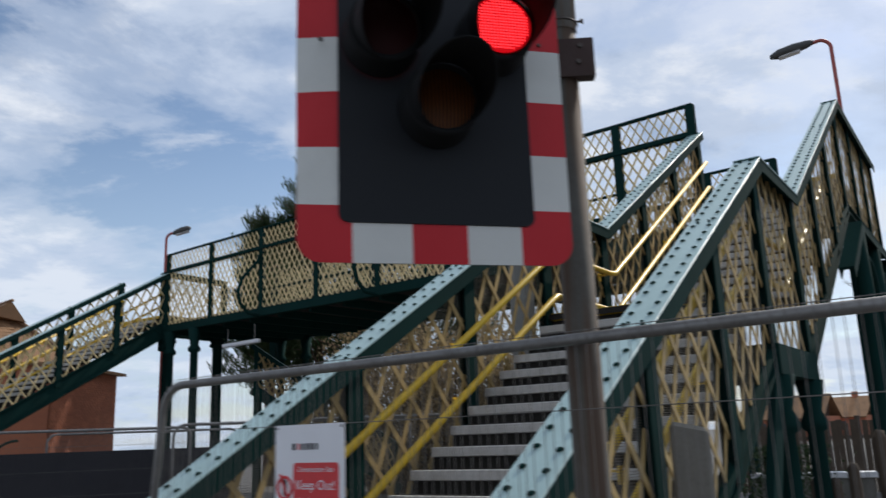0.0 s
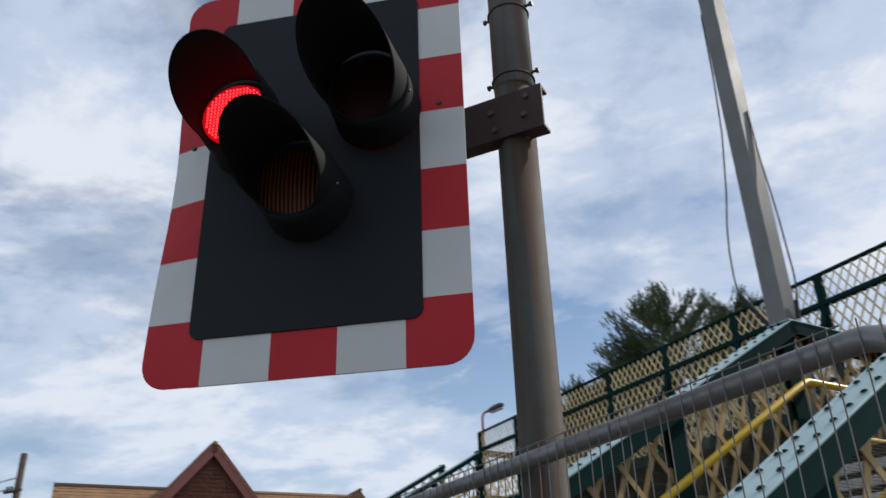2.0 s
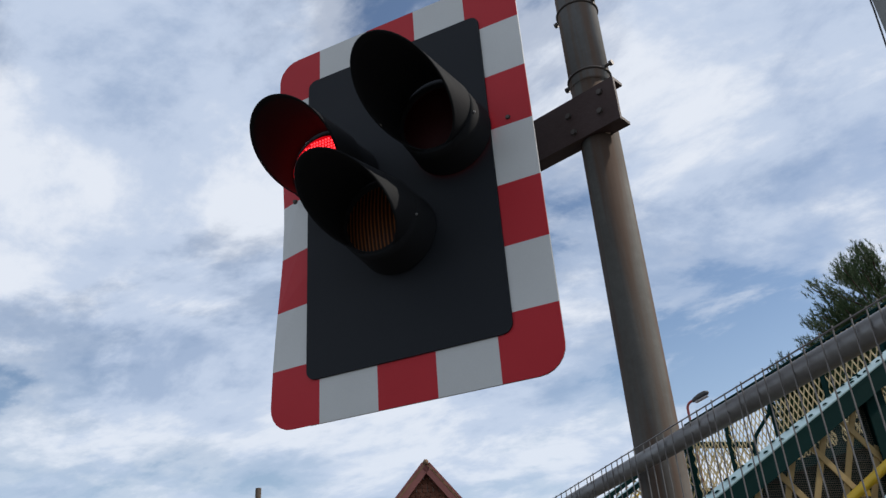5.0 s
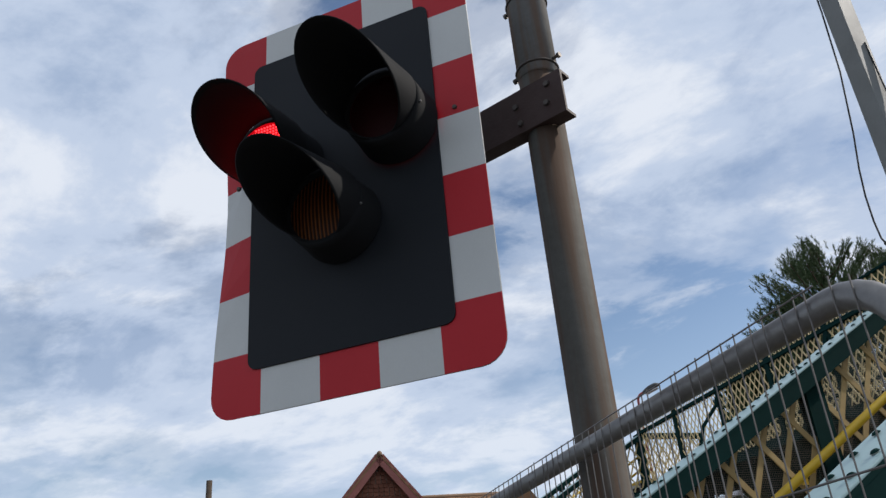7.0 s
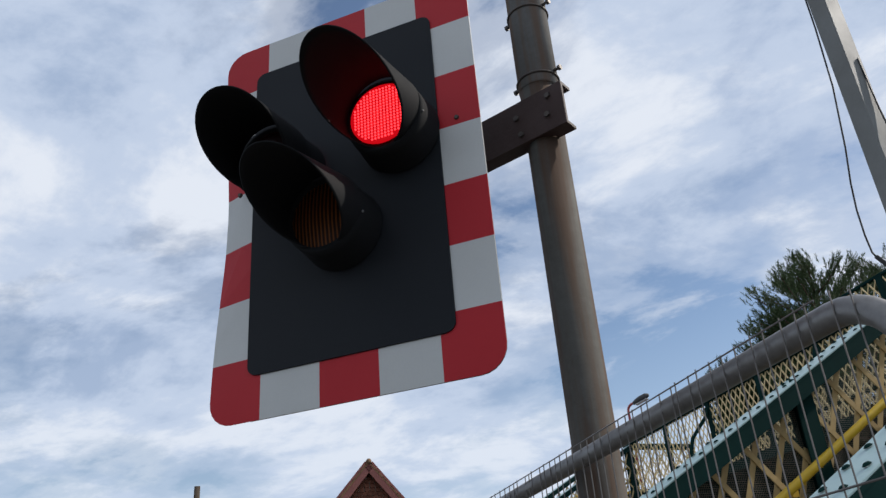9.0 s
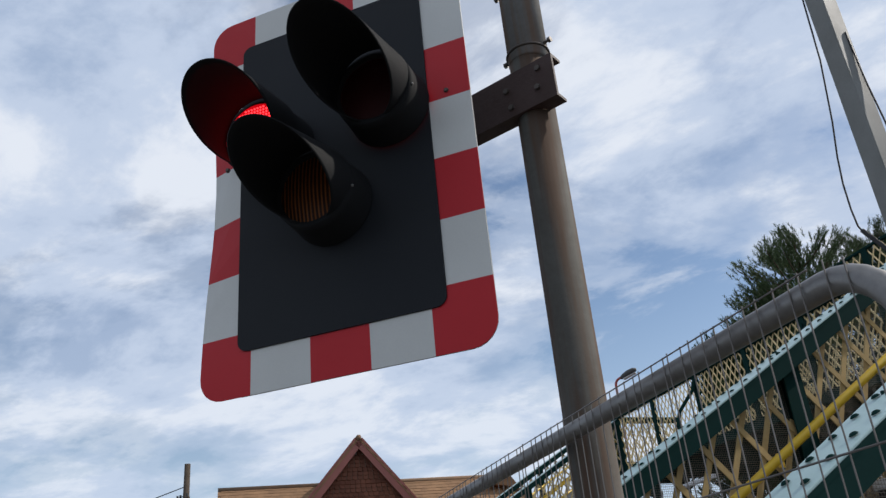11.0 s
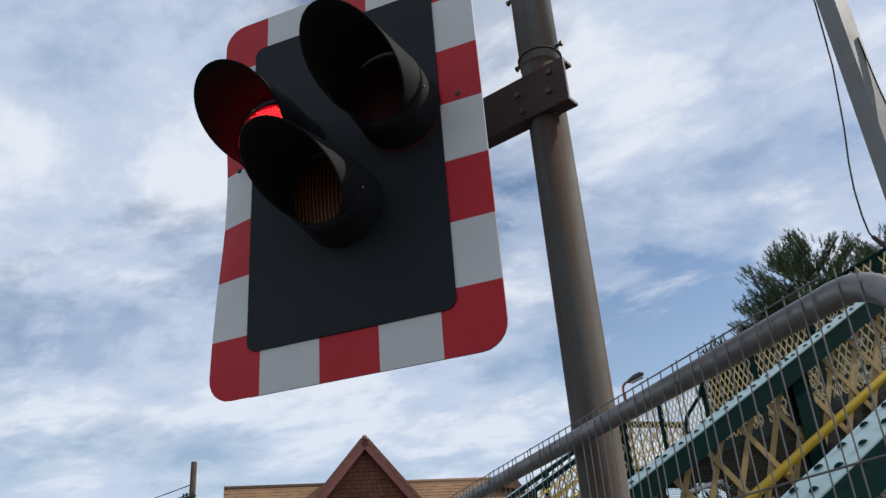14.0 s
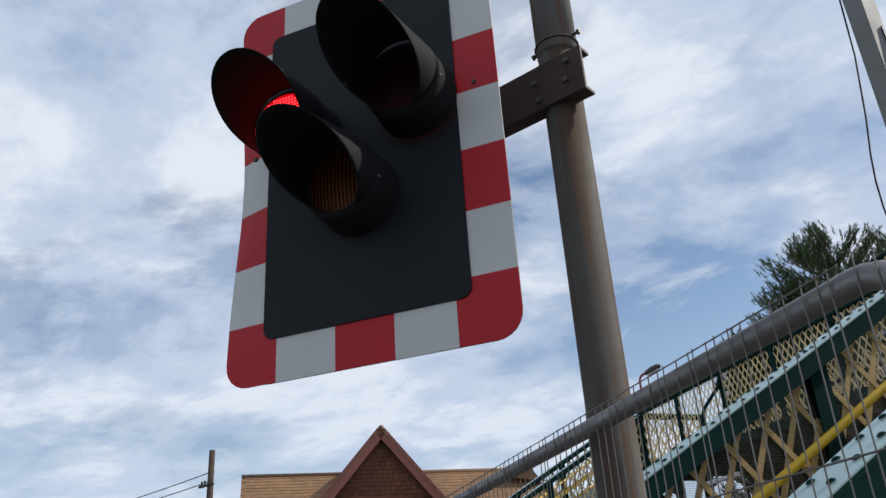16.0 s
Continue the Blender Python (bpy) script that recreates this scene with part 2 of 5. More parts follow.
def mesh_sheet():
    """Fine woven wire behind the lattice: mostly open."""
    m = bpy.data.materials.new("woven_wire_sheet")
    m.use_nodes = True
    nt = m.node_tree
    N, K = nt.nodes.new, nt.links.new
    b, out = nt.nodes["Principled BSDF"], nt.nodes["Material Output"]
    b.inputs["Base Color"].default_value, b.inputs["Roughness"].default_value = (0.15, 0.13, 0.10, 1), 0.8
    tc, w1, w2, mx, lim = N("ShaderNodeTexCoord"), N("ShaderNodeTexWave"), N("ShaderNodeTexWave"), N("ShaderNodeMath"), N("ShaderNodeMath")
    w1.bands_direction, w2.bands_direction = "X", "Z"
    for w in (w1, w2):
        w.inputs["Scale"].default_value = 22.0
        K(tc.outputs["Object"], w.inputs["Vector"])
    mx.operation, lim.operation = "MAXIMUM", "GREATER_THAN"
    lim.inputs[1].default_value = 0.93
    K(w1.outputs["Fac"], mx.inputs[0]), K(w2.outputs["Fac"], mx.inputs[1]), K(mx.outputs[0], lim.inputs[0])
    tr, mix = N("ShaderNodeBsdfTransparent"), N("ShaderNodeMixShader")
    K(lim.outputs[0], mix.inputs[0]), K(tr.outputs[0], mix.inputs[1]), K(b.outputs[0], mix.inputs[2]), K(mix.outputs[0], out.inputs[0])
    return m


MESH = mesh_sheet()


# ---------------------------------------------------------------- building helpers
def to_object(name, bm, mat, parent=None, label="", smooth=False):
    me = bpy.data.meshes.new(name)
    bmesh.ops.recalc_face_normals(bm, faces=bm.faces)
    bm.to_mesh(me)
    bm.free()
    if smooth:
        for p in me.polygons:
            p.use_smooth = True
    me.materials.append(mat)
    ob = new(name, me)
    if parent:
        ob.parent = parent
    if label:
        ob["label"] = label
    return ob


def part(name, bm, mat, parent, label="", smooth=False):
    return to_object(name, bm, mat, parent, label, smooth)


def thing(name, m, label, category, group="", kind=""):
    e = new(name)
    e.empty_display_size = 0.1
    e.matrix_world = m
    return tagged(e, label, category, group, kind)


def box(bm, sx, sy, sz, m=Matrix(), bevel=0.0):
    made = bmesh.ops.create_cube(bm, size=1, matrix=m @ Matrix.Diagonal((sx, sy, sz, 1)))
    if bevel:
        vs = set(made["verts"])
        es = [e for e in bm.edges if e.verts[0] in vs and e.verts[1] in vs]
        bmesh.ops.bevel(bm, geom=es, offset=bevel, segments=1, affect="EDGES")


def at(x, y, z):
    return Matrix.Translation((x, y, z))


def beam_pose(a, b, side=None):
    """x along a-b, y near side; z completes."""
    a, b = Vector(a), Vector(b)
    x = (b - a).normalized()
    s = Vector(side) if side else (Vector((0, 0, 1)).cross(x) if abs(x.z) < 0.99 else Vector((0, 1, 0)))
    y = (s - s.dot(x) * x).normalized()
    z = x.cross(y)
    m = Matrix((x, y, z)).transposed().to_4x4()
    m.translation = (a + b) / 2
    return m, (b - a).length


def beam(bm, a, b, w, h, side=None, bevel=0.0):
    m, l = beam_pose(a, b, side)
    box(bm, l, w, h, m, bevel)


def fast_boxes(name, boxes, mat, parent):
    """Many plain bars as one mesh: boxes of (a, b, width, height, side)."""
    vs, fs = [], []
    for a, b, w, h, side in boxes:
        m, l = beam_pose(a, b, side)
        k = len(vs)
        for sx in (-0.5, 0.5):
            for sy in (-0.5, 0.5):
                for sz in (-0.5, 0.5):
                    vs.append(m @ Vector((sx * l, sy * w, sz * h)))
        fs += [[k + i for i in f] for f in ((0, 1, 3, 2), (4, 6, 7, 5), (0, 4, 5, 1), (2, 3, 7, 6), (0, 2, 6, 4), (1, 5, 7, 3))]
    me = bpy.data.meshes.new(name)
    me.from_pydata(vs, [], fs)
    me.materials.append(mat)
    ob = new(name, me)
    ob.parent = parent
    return ob


def tube(bm, points, r, sides=10, closed=False, cap=True):
    """A round tube along points."""
    pts = [Vector(p) for p in points]
    rings, n = [], len(pts)
    ref = None
    for i, p in enumerate(pts):
        a = pts[i - 1] if i or closed else p
        b = pts[(i + 1) % n] if i < n - 1 or closed else p
        d = (b - a).normalized()
        if ref is None:
            ref = d.orthogonal().normalized()
        ref = (ref - ref.dot(d) * d).normalized()
        o = d.cross(ref)
        rr = r[i] if isinstance(r, (list, tuple)) else r
        rings.append([bm.verts.new(p + rr * (math.cos(2 * math.pi * k / sides) * ref + math.sin(2 * math.pi * k / sides) * o)) for k in range(sides)])
    for i in range(n - (0 if closed else 1)):
        for k in range(sides):
            q, s = rings[i], rings[(i + 1) % n]
            bm.faces.new((q[k], q[(k + 1) % sides], s[(k + 1) % sides], s[k]))
    if cap and not closed:
        bm.faces.new(rings[0][::-1]), bm.faces.new(rings[-1])


def arc(c, r, a0, a1, n, axes):
    X, Y = Vector(axes[0]), Vector(axes[1])
    return [Vector(c) + r * (math.cos(radians(a0 + (a1 - a0) * i / n)) * X + math.sin(radians(a0 + (a1 - a0) * i / n)) * Y) for i in range(n + 1)]


def plate(bm, outline, thick, y0=0.0):
    """A plate in the x-z plane, from y0 back by thick."""
    f = [bm.verts.new((x, y0, z)) for x, z in outline]
    b = [bm.verts.new((x, y0 + thick, z)) for x, z in outline]
    bm.faces.new(f), bm.faces.new(b[::-1])
    for i in range(len(f)):
        j = (i + 1) % len(f)
        bm.faces.new((f[i], b[i], b[j], f[j]))


def rounded(x0, z0, x1, z1, r, n=6):
    pts = []
    for cx, cz, a in ((x1 - r, z0 + r, -90), (x1 - r, z1 - r, 0), (x0 + r, z1 - r, 90), (x0 + r, z0 + r, 180)):
        pts += [(cx + r * math.cos(radians(a + 90 * i / n)), cz + r * math.sin(radians(a + 90 * i / n))) for i in range(n + 1)]
    return pts


def wedge_clip(outline, x0, z0, x1, z1):
    """The outline cut to a rectangle (both convex)."""
    for axis, bound, keep_less in ((0, x0, False), (0, x1, True), (1, z0, False), (1, z1, True)):
        got = []
        for i, p in enumerate(outline):
            q = outline[(i + 1) % len(outline)]
            ip, iq = (p[axis] <= bound) == keep_less or p[axis] == bound, (q[axis] <= bound) == keep_less or q[axis] == bound
            if ip:
                got.append(p)
            if ip != iq:
                t = (bound - p[axis]) / (q[axis] - p[axis])
                got.append((p[0] + t * (q[0] - p[0]), p[1] + t * (q[1] - p[1])))
        outline = got
    return outline


# ---------------------------------------------------------------- ground
bm = bmesh.new()
bmesh.ops.create_grid(bm, x_segments=40, y_segments=40, size=900)
ground = tagged(to_object("ground", bm, ASPHALT), "pale grey worn asphalt ground", "ground", kind="structure")


# ---------------------------------------------------------------- the crossing signal
BX, BZ0, BZ1 = 0.45, 2.30, 3.63
POLE = (0.578, 0.266)
LAMPS = {"left": (-0.182, 3.044), "right": (0.200, 3.075), "amber": (0.0, 2.808)}


HOODS = {
    "left": dict(rx=0.121, rz=0.122, top=0.293, low=0.019, bend=0.74, drop=0.019, turn=(9.5, 0, 3.8), shift=(0.009, 0.004)),
    "right": dict(rx=0.120, rz=0.117, top=0.347, low=0.018, bend=0.93, drop=0.028, turn=(7.8, 0, -1.6), shift=(0.0, 0.011)),
    "amber": dict(rx=0.117, rz=0.111, top=0.319, low=0.009, bend=0.90, drop=0.026, turn=(7.5, 0, -1.3), shift=(0.005, 0.006)),
}


def hood_mesh(rx, rz, top, low, bend, drop):
    """A long visor: a full ring at its root, its lower side cut away towards the front, its top sagging a little."""
    bm = bmesh.new()
    n, k, root = 48, 10, 0.1165
    for shell, thin in ((0, 0.0), (1, 0.004)):
        rows = []
        for i in range(n):
            a = 2 * math.pi * i / n
            up = 0.5 + 0.5 * math.cos(a)
            length = low + (top - low) * up ** bend
            row = []
            for j in range(k + 1):
                q = j / k
                row.append(bm.verts.new(((root + (rx - root) * q - thin) * math.sin(a), -length * q, (root + (rz - root) * q - thin) * math.cos(a) - drop * q * up)))
            rows.append(row)
        for i in range(n):
            for j in range(k):
                p, q = rows[i], rows[(i + 1) % n]
                bm.faces.new((p[j], q[j], q[j + 1], p[j + 1]))
        if shell == 0:
            outer = rows
        else:
            for i in range(n):
                o, p, o2, p2 = outer[i][-1], rows[i][-1], outer[(i + 1) % n][-1], rows[(i + 1) % n][-1]
                bm.faces.new((o, o2, p2, p))
    return bm


def dented(bm):
    """The board's free upper left flange is bent: back at mid height, forward at its top corner."""
    for v in bm.verts:
        w = min(1.0, max(0.0, (-v.co.x - 0.30) / 0.15))
        z = v.co.z
        back = 0.045 * math.exp(-((z - 2.97) / 0.36) ** 2)
        v.co.y += w * back
    return bm


def finer(outline, step=0.06):
    """The outline with more points along its straight runs."""
    got = []
    for i, p in enumerate(outline):
        q = outline[(i + 1) % len(outline)]
        n = max(1, int(math.hypot(q[0] - p[0], q[1] - p[1]) / step))
        got += [(p[0] + (q[0] - p[0]) * k / n, p[1] + (q[1] - p[1]) * k / n) for k in range(n)]
    return got


def build_signal():
    sig = thing("crossing_signal", at(POLE[0], POLE[1], 0), "striped level crossing signal with flashing red lamps on rusting post", "crossing signal")
    off = at(-POLE[0], -POLE[1], 0)
    full = rounded(-BX, BZ0, BX, BZ1, 0.075)

    def local(bm):
        bmesh.ops.transform(bm, matrix=off, verts=bm.verts)
        return bm

    bm = bmesh.new()
    plate(bm, wedge_clip(full, -0.31, BZ0, BX, BZ1), 0.004, 0.0)
    part("board", local(bm), ALU, sig, "thin aluminium backing board with rounded corners")
    # the striped border
    xs = [-BX, -0.279, -0.0885, 0.093, 0.2745, BX]
    zs = [BZ0] + [BZ0 + 0.184 + 0.1924 * i for i in range(6)] + [BZ1]
    t = 0.128
    inner = (-BX + t, BZ0 + t, BX - t, BZ1 - t)
    cells = []
    for i in range(5):
        for lo in (True, False):
            cells.append((xs[i], BZ0 if lo else inner[3], xs[i + 1], inner[1] if lo else BZ1, i % 2 == 0, i in (0, 4), i))
    for j in range(1, 6):
        for left in (True, False):
            cells.append((-BX if left else inner[2] - 0.03, zs[j], inner[0] + 0.03 if left else BX, zs[j + 1], j % 2 == 0, False, j))
    # corner pieces reach down to the side stripes
    for left in (True, False):
        for lo in (True, False):
            z0, z1 = (inner[1], zs[1]) if lo else (zs[6], inner[3])
            cells.append((-BX if left else inner[2] - 0.03, z0, inner[0] + 0.03 if left else BX, z1, True, False, 0))
    for x0, z0, x1, z1, red, corner, _ in cells:
        o = wedge_clip(full, x0, z0, x1, z1)
        if len(o) < 3 or x1 - x0 < 0.005 or z1 - z0 < 0.005:
            continue
        bm = bmesh.new()
        plate(bm, finer(o), 0.005 if x1 < -0.3 else 0.0022, -0.0026)
        part("stripe", local(dented(bm)), RED if red else WHITE, sig)
    bm = bmesh.new()
    plate(bm, rounded(inner[0] + 0.001, inner[1] + 0.001, inner[2] - 0.001, inner[3] - 0.001, 0.03), 0.005, -0.008)
    part("panel", local(bm), BLACK, sig, "matt black backing panel")
    # screws on the border
    for x, z in ((-0.375, 3.045), (0.378, 3.085)):
        bm = bmesh.new()
        bmesh.ops.create_cone(bm, cap_ends=True, segments=8, radius1=0.009, radius2=0.006, depth=0.008, matrix=at(x, -0.004 if abs(x) > 0.3 else -0.009, z) @ pose(0, 0, 0, 90))
        part("screw", local(bm), BOLT, sig)
    made = {}
    for key, (x, z) in LAMPS.items():
        bm = bmesh.new()
        # moulded housing that swells out of the panel
        rings = [(0.128, 0.0), (0.126, 0.02), (0.123, 0.05), (0.121, 0.09), (0.119, 0.118), (0.1035, 0.118), (0.1035, 0.085)]
        vs = [[bm.verts.new((r * math.sin(2 * math.pi * i / 40), -0.0145 - d, r * math.cos(2 * math.pi * i / 40))) for i in range(40)] for r, d in rings]
        for a, b in zip(vs, vs[1:]):
            for i in range(40):
                bm.faces.new((a[i], a[(i + 1) % 40], b[(i + 1) % 40], b[i]))
        house = part("lamp_housing", bm, HOOD, sig, smooth=True)
        house.matrix_basis = at(x - POLE[0], -POLE[1], z)
        v = HOODS[key]
        h = part("hood", hood_mesh(v["rx"], v["rz"], v["top"], v["low"], v["bend"], v["drop"]), HOOD, house, "long black visor", True)
        h.matrix_basis = at(v["shift"][0], -0.122, v["shift"][1]) @ pose(0, 0, 0, *v["turn"])
        # ribbed lens
        bm = bmesh.new()
        n, rr = 36, 0.1029
        c = bm.verts.new((0, -0.132, 0))
        prev = None
        for q in range(1, 6):
            ring = [bm.verts.new((rr * q / 5 * math.sin(2 * math.pi * i / n), -0.132 + 0.012 * (q / 5) ** 2, rr * q / 5 * math.cos(2 * math.pi * i / n))) for i in range(n)]
            for i in range(n):
                bm.faces.new((c, ring[i], ring[(i + 1) % n]) if prev is None else (prev[i], ring[i], ring[(i + 1) % n], prev[(i + 1) % n]))
            prev = ring
        part("lens", bm, AMBER_LENS if key == "amber" else DARK_LENS, house, "unlit amber lens" if key == "amber" else "dark red lens", True)
        if key != "amber":
            # lit cluster that comes up to the lens front while its lamp is on
            bm = bmesh.new()
            bmesh.ops.create_circle(bm, cap_ends=True, segments=36, radius=0.0985, matrix=pose(0, 0, 0, 90))
            rim = [f for f in bm.faces]
            bmesh.ops.extrude_face_region(bm, geom=rim)
            bmesh.ops.translate(bm, vec=(0, 0.006, 0), verts=[v for f in rim for v in f.verts])
            led = part("lit_lens", bm, LED_RED, house, "glowing red lamp face")
            dots = []
            for i in range(-9, 10):
                for j in range(-9, 10):
                    dx, dz = i * 0.0103, j * 0.0103
                    if dx * dx + dz * dz < 0.092 ** 2:
                        dots.append(((dx - 0.0021, -0.002, dz), (dx + 0.0021, -0.002, dz), 0.004, 0.0042, (0, 1, 0)))
            me = fast_boxes("lit_lens", dots, LED_DOT, None)
            led.data.materials.append(LED_DOT)
            b2 = bmesh.new()
            b2.from_mesh(led.data)
            k = len(b2.faces)
            b2.from_mesh(me.data)
            b2.faces.ensure_lookup_table()
            for f in b2.faces[k:]:
                f.material_index = 1
            b2.to_mesh(led.data)
            b2.free()
            bpy.data.objects.remove(me)
            made[key] = led
        # small screws round the ring
        for a in (100, -30, 20):
            bm = bmesh.new()
            bmesh.ops.create_icosphere(bm, subdivisions=1, radius=0.0045, matrix=at(0.121 * math.sin(radians(a)), -0.118, 0.1225 * math.cos(radians(a))))
            part("screw", bm, GALV, house)
    # bracket arm: a channel from behind the board across the front of the post
    turn = at(0.668, 0.168, 3.152) @ pose(0, 0, 0, 0, 0, -17)
    bm = bmesh.new()
    box(bm, 0.62, 0.010, 0.155, turn @ at(-0.31, 0, 0))
    part("bracket", local(bm), RUST, sig, "rust-brown steel channel arm")
    for s in (-1, 1):
        bm = bmesh.new()
        box(bm, 0.62, 0.045, 0.010, turn @ at(-0.31, 0.0275, s * 0.0725))
        part("bracket_flange", local(bm), RUST, sig)
    bm = bmesh.new()
    box(bm, 0.30, 0.24, 0.46, at(-0.02, 0.145, 3.06), 0.02)
    part("terminal_box", local(bm), BLACK, sig, "black box behind the board")
    for x, z in ((-0.05, 0.045), (-0.06, -0.02), (-0.17, 0.02), (-0.16, -0.045)):
        bm = bmesh.new()
        bmesh.ops.create_cone(bm, cap_ends=True, segments=6, radius1=0.0105, radius2=0.0095, depth=0.009, matrix=turn @ at(x, -0.0085, z) @ pose(0, 0, 0, 90))
        part("bolt", local(bm), BOLT, sig)
    # post in two diameters, its collar and clamp screws
    bm = bmesh.new()
    tube(bm, [(-0.003, 0, 0), (-0.003, 0, 0.25), (-0.003, 0, 3.30)], 0.061, 28)
    part("post", bm, POST, sig, "weathered grey steel post with rust streaks", True)
    bm = bmesh.new()
    tube(bm, [(0, 0, 3.285), (0, 0, 3.29), (0, 0, 5.2)], [0.060, 0.066, 0.066], 28)
    part("post_sleeve", bm, SLEEVE, sig, "galvanised upper sleeve with rust spots", True)
    for z, r in ((3.32, 0.068), (3.60, 0.068)):
        bm = bmesh.new()
        tube(bm, arc((0, 0, z), r, 0, 360, 28, ((1, 0, 0), (0, 1, 0)))[:-1], 0.004, 6, closed=True)
        part("collar", bm, BOLT, sig, smooth=True)
        for a in (-20, 160):
            d = Vector((math.cos(radians(a)), math.sin(radians(a)), 0))
            bm = bmesh.new()
            tube(bm, [d * 0.06 + Vector((0, 0, z + 0.015)), d * 0.086 + Vector((0, 0, z + 0.015))], 0.005, 8)
            tube(bm, [d * 0.083 + Vector((0, 0, z + 0.015)), d * 0.093 + Vector((0, 0, z + 0.015))], 0.010, 6)
            part("clamp_screw", bm, BOLT, sig)
    # foot of a second board above
    bm = bmesh.new()
    plate(bm, [(0.13, 3.70), (0.30, 3.70), (0.30, 4.4), (0.13, 4.4)], 0.004, 0.292)
    part("upper_plate", local(bm), WHITE, sig, "white plate edged in red above the board")
    bm = bmesh.new()
    plate(bm, [(0.10, 3.70), (0.129, 3.70), (0.129, 4.4), (0.10, 4.4)], 0.004, 0.292)
    part("upper_edge", local(bm), RED, sig)
    bm = bmesh.new()
    box(bm, 0.34, 0.03, 0.05, at(0.38, 0.312, 4.1))
    part("upper_arm", local(bm), RUST, sig)
    return made


LEDS = build_signal()


# ---------------------------------------------------------------- site fence
FA, FB = (-1.015, 2.148), (1.203, -0.701)
RAIL = 2.082


def fence_panel(m, width, label, netting=False, wires=True, splay=0.0):
    """A temporary site fence panel: x along it, z up, from its lower left."""
    f = thing("site_fence_panel", m, label, "fence panel", "site fence")
    h, r, e, top, low = 0.021, 0.17, 0.13, RAIL, 0.12
    pts = [(-splay, 0, 0.06), (0, 0, top - r)] + arc((r, 0, top - r), r, 180, 90, 8, ((1, 0, 0), (0, 0, 1)))[1:] + arc((width - e, 0, top - e), e, 90, 0, 8, ((1, 0, 0), (0, 0, 1))) + [(width, 0, 0.06)]
    bm = bmesh.new()
    tube(bm, pts, h, 14)
    part("frame_tube", bm, GALV, f, "bent galvanised tube", True)
    bm = bmesh.new()
    tube(bm, [(-splay, 0, low), (width, 0, low)], h, 10)
    part("bottom_tube", bm, GALV, f, "", True)
    for x in (-splay, width):
        bm = bmesh.new()
        box(bm, 0.24, 0.66, 0.14, at(x, 0, 0.07), 0.02)
        part("foot_block", bm, CONCRETE, f, "grey precast foot block")
    if wires:
        n = int((width - 0.06) / 0.0385)
        bm = bmesh.new()
        z1 = top + h + 0.0015
        tube(bm, [(0, -h - 0.002, low), (0, -h - 0.002, top - 0.01), (0, -h - 0.001, z1 + 0.007)], 0.0014, 5)
        first = part("upright_wire", bm, WIRE, f)
        first.matrix_basis = at(0.13, 0, 0)
        for i in range(1, n):
            x = 0.04 + i * 0.0385
            drop = 0.0
            if x < r:
                drop = r - math.sqrt(max(0, r * r - (r - x) ** 2))
            if width - x < e:
                drop = e - math.sqrt(max(0, e * e - (e - (width - x)) ** 2))
            o = new("upright_wire", first.data)
            o.parent = f
            o.matrix_basis = at(x + random.uniform(-0.002, 0.002), 0, -drop) @ pose(0, 0, 0, random.uniform(-0.12, 0.12), random.uniform(-0.25, 0.25), 0)
        for z in (0.35, 0.72, 1.10, 1.47, 1.845):
            bm = bmesh.new()
            tube(bm, [(0, -h - 0.004, z), (width * 0.5, -h - 0.006, z - 0.004), (width, -h - 0.004, z)], 0.0018, 5)
            part("cross_wire", bm, WIRE, f)
    if wires:
        bm = bmesh.new()
        tube(bm, [(r, -h - 0.004, top + h + 0.004), (width * 0.5, -h - 0.004, top + h + 0.005), (width - e, -h - 0.004, top + h + 0.003)], 0.0016, 5)
        part("top_wire", bm, WIRE, f)
    if netting:
        bm = bmesh.new()
        box(bm, width - 0.08, 0.004, top - 0.55, at(width / 2, 0.02, (top - 0.2) / 2 + 0.05))
        part("debris_net", bm, NETTING, f, "dark debris netting")
    return f


def fence_pose(a, b):
    return at(a[0], a[1], 0) @ pose(0, 0, 0, 0, 0, math.degrees(math.atan2(b[1] - a[1], b[0] - a[0])))


FW = math.hypot(FB[0] - FA[0], FB[1] - FA[1])
fence_panel(fence_pose(FA, FB), FW, "galvanised temporary site fence panel with thin wire mesh", splay=0.2)


def text_part(name, words, size, x, z, mat, parent, y=-0.003):
    cu = bpy.data.curves.new(name, "FONT")
    cu.body, cu.size, cu.align_x, cu.align_y = words, size, "CENTER", "CENTER"
    tmp = new(name, cu)
    me = bpy.data.meshes.new_from_object(tmp.evaluated_get(bpy.context.evaluated_depsgraph_get()))
    bpy.data.objects.remove(tmp)
    me.materials.append(mat)
    o = new(name, me)
    o.parent = parent
    o.matrix_basis = at(x, y, z) @ pose(0, 0, 0, 90)
    return o


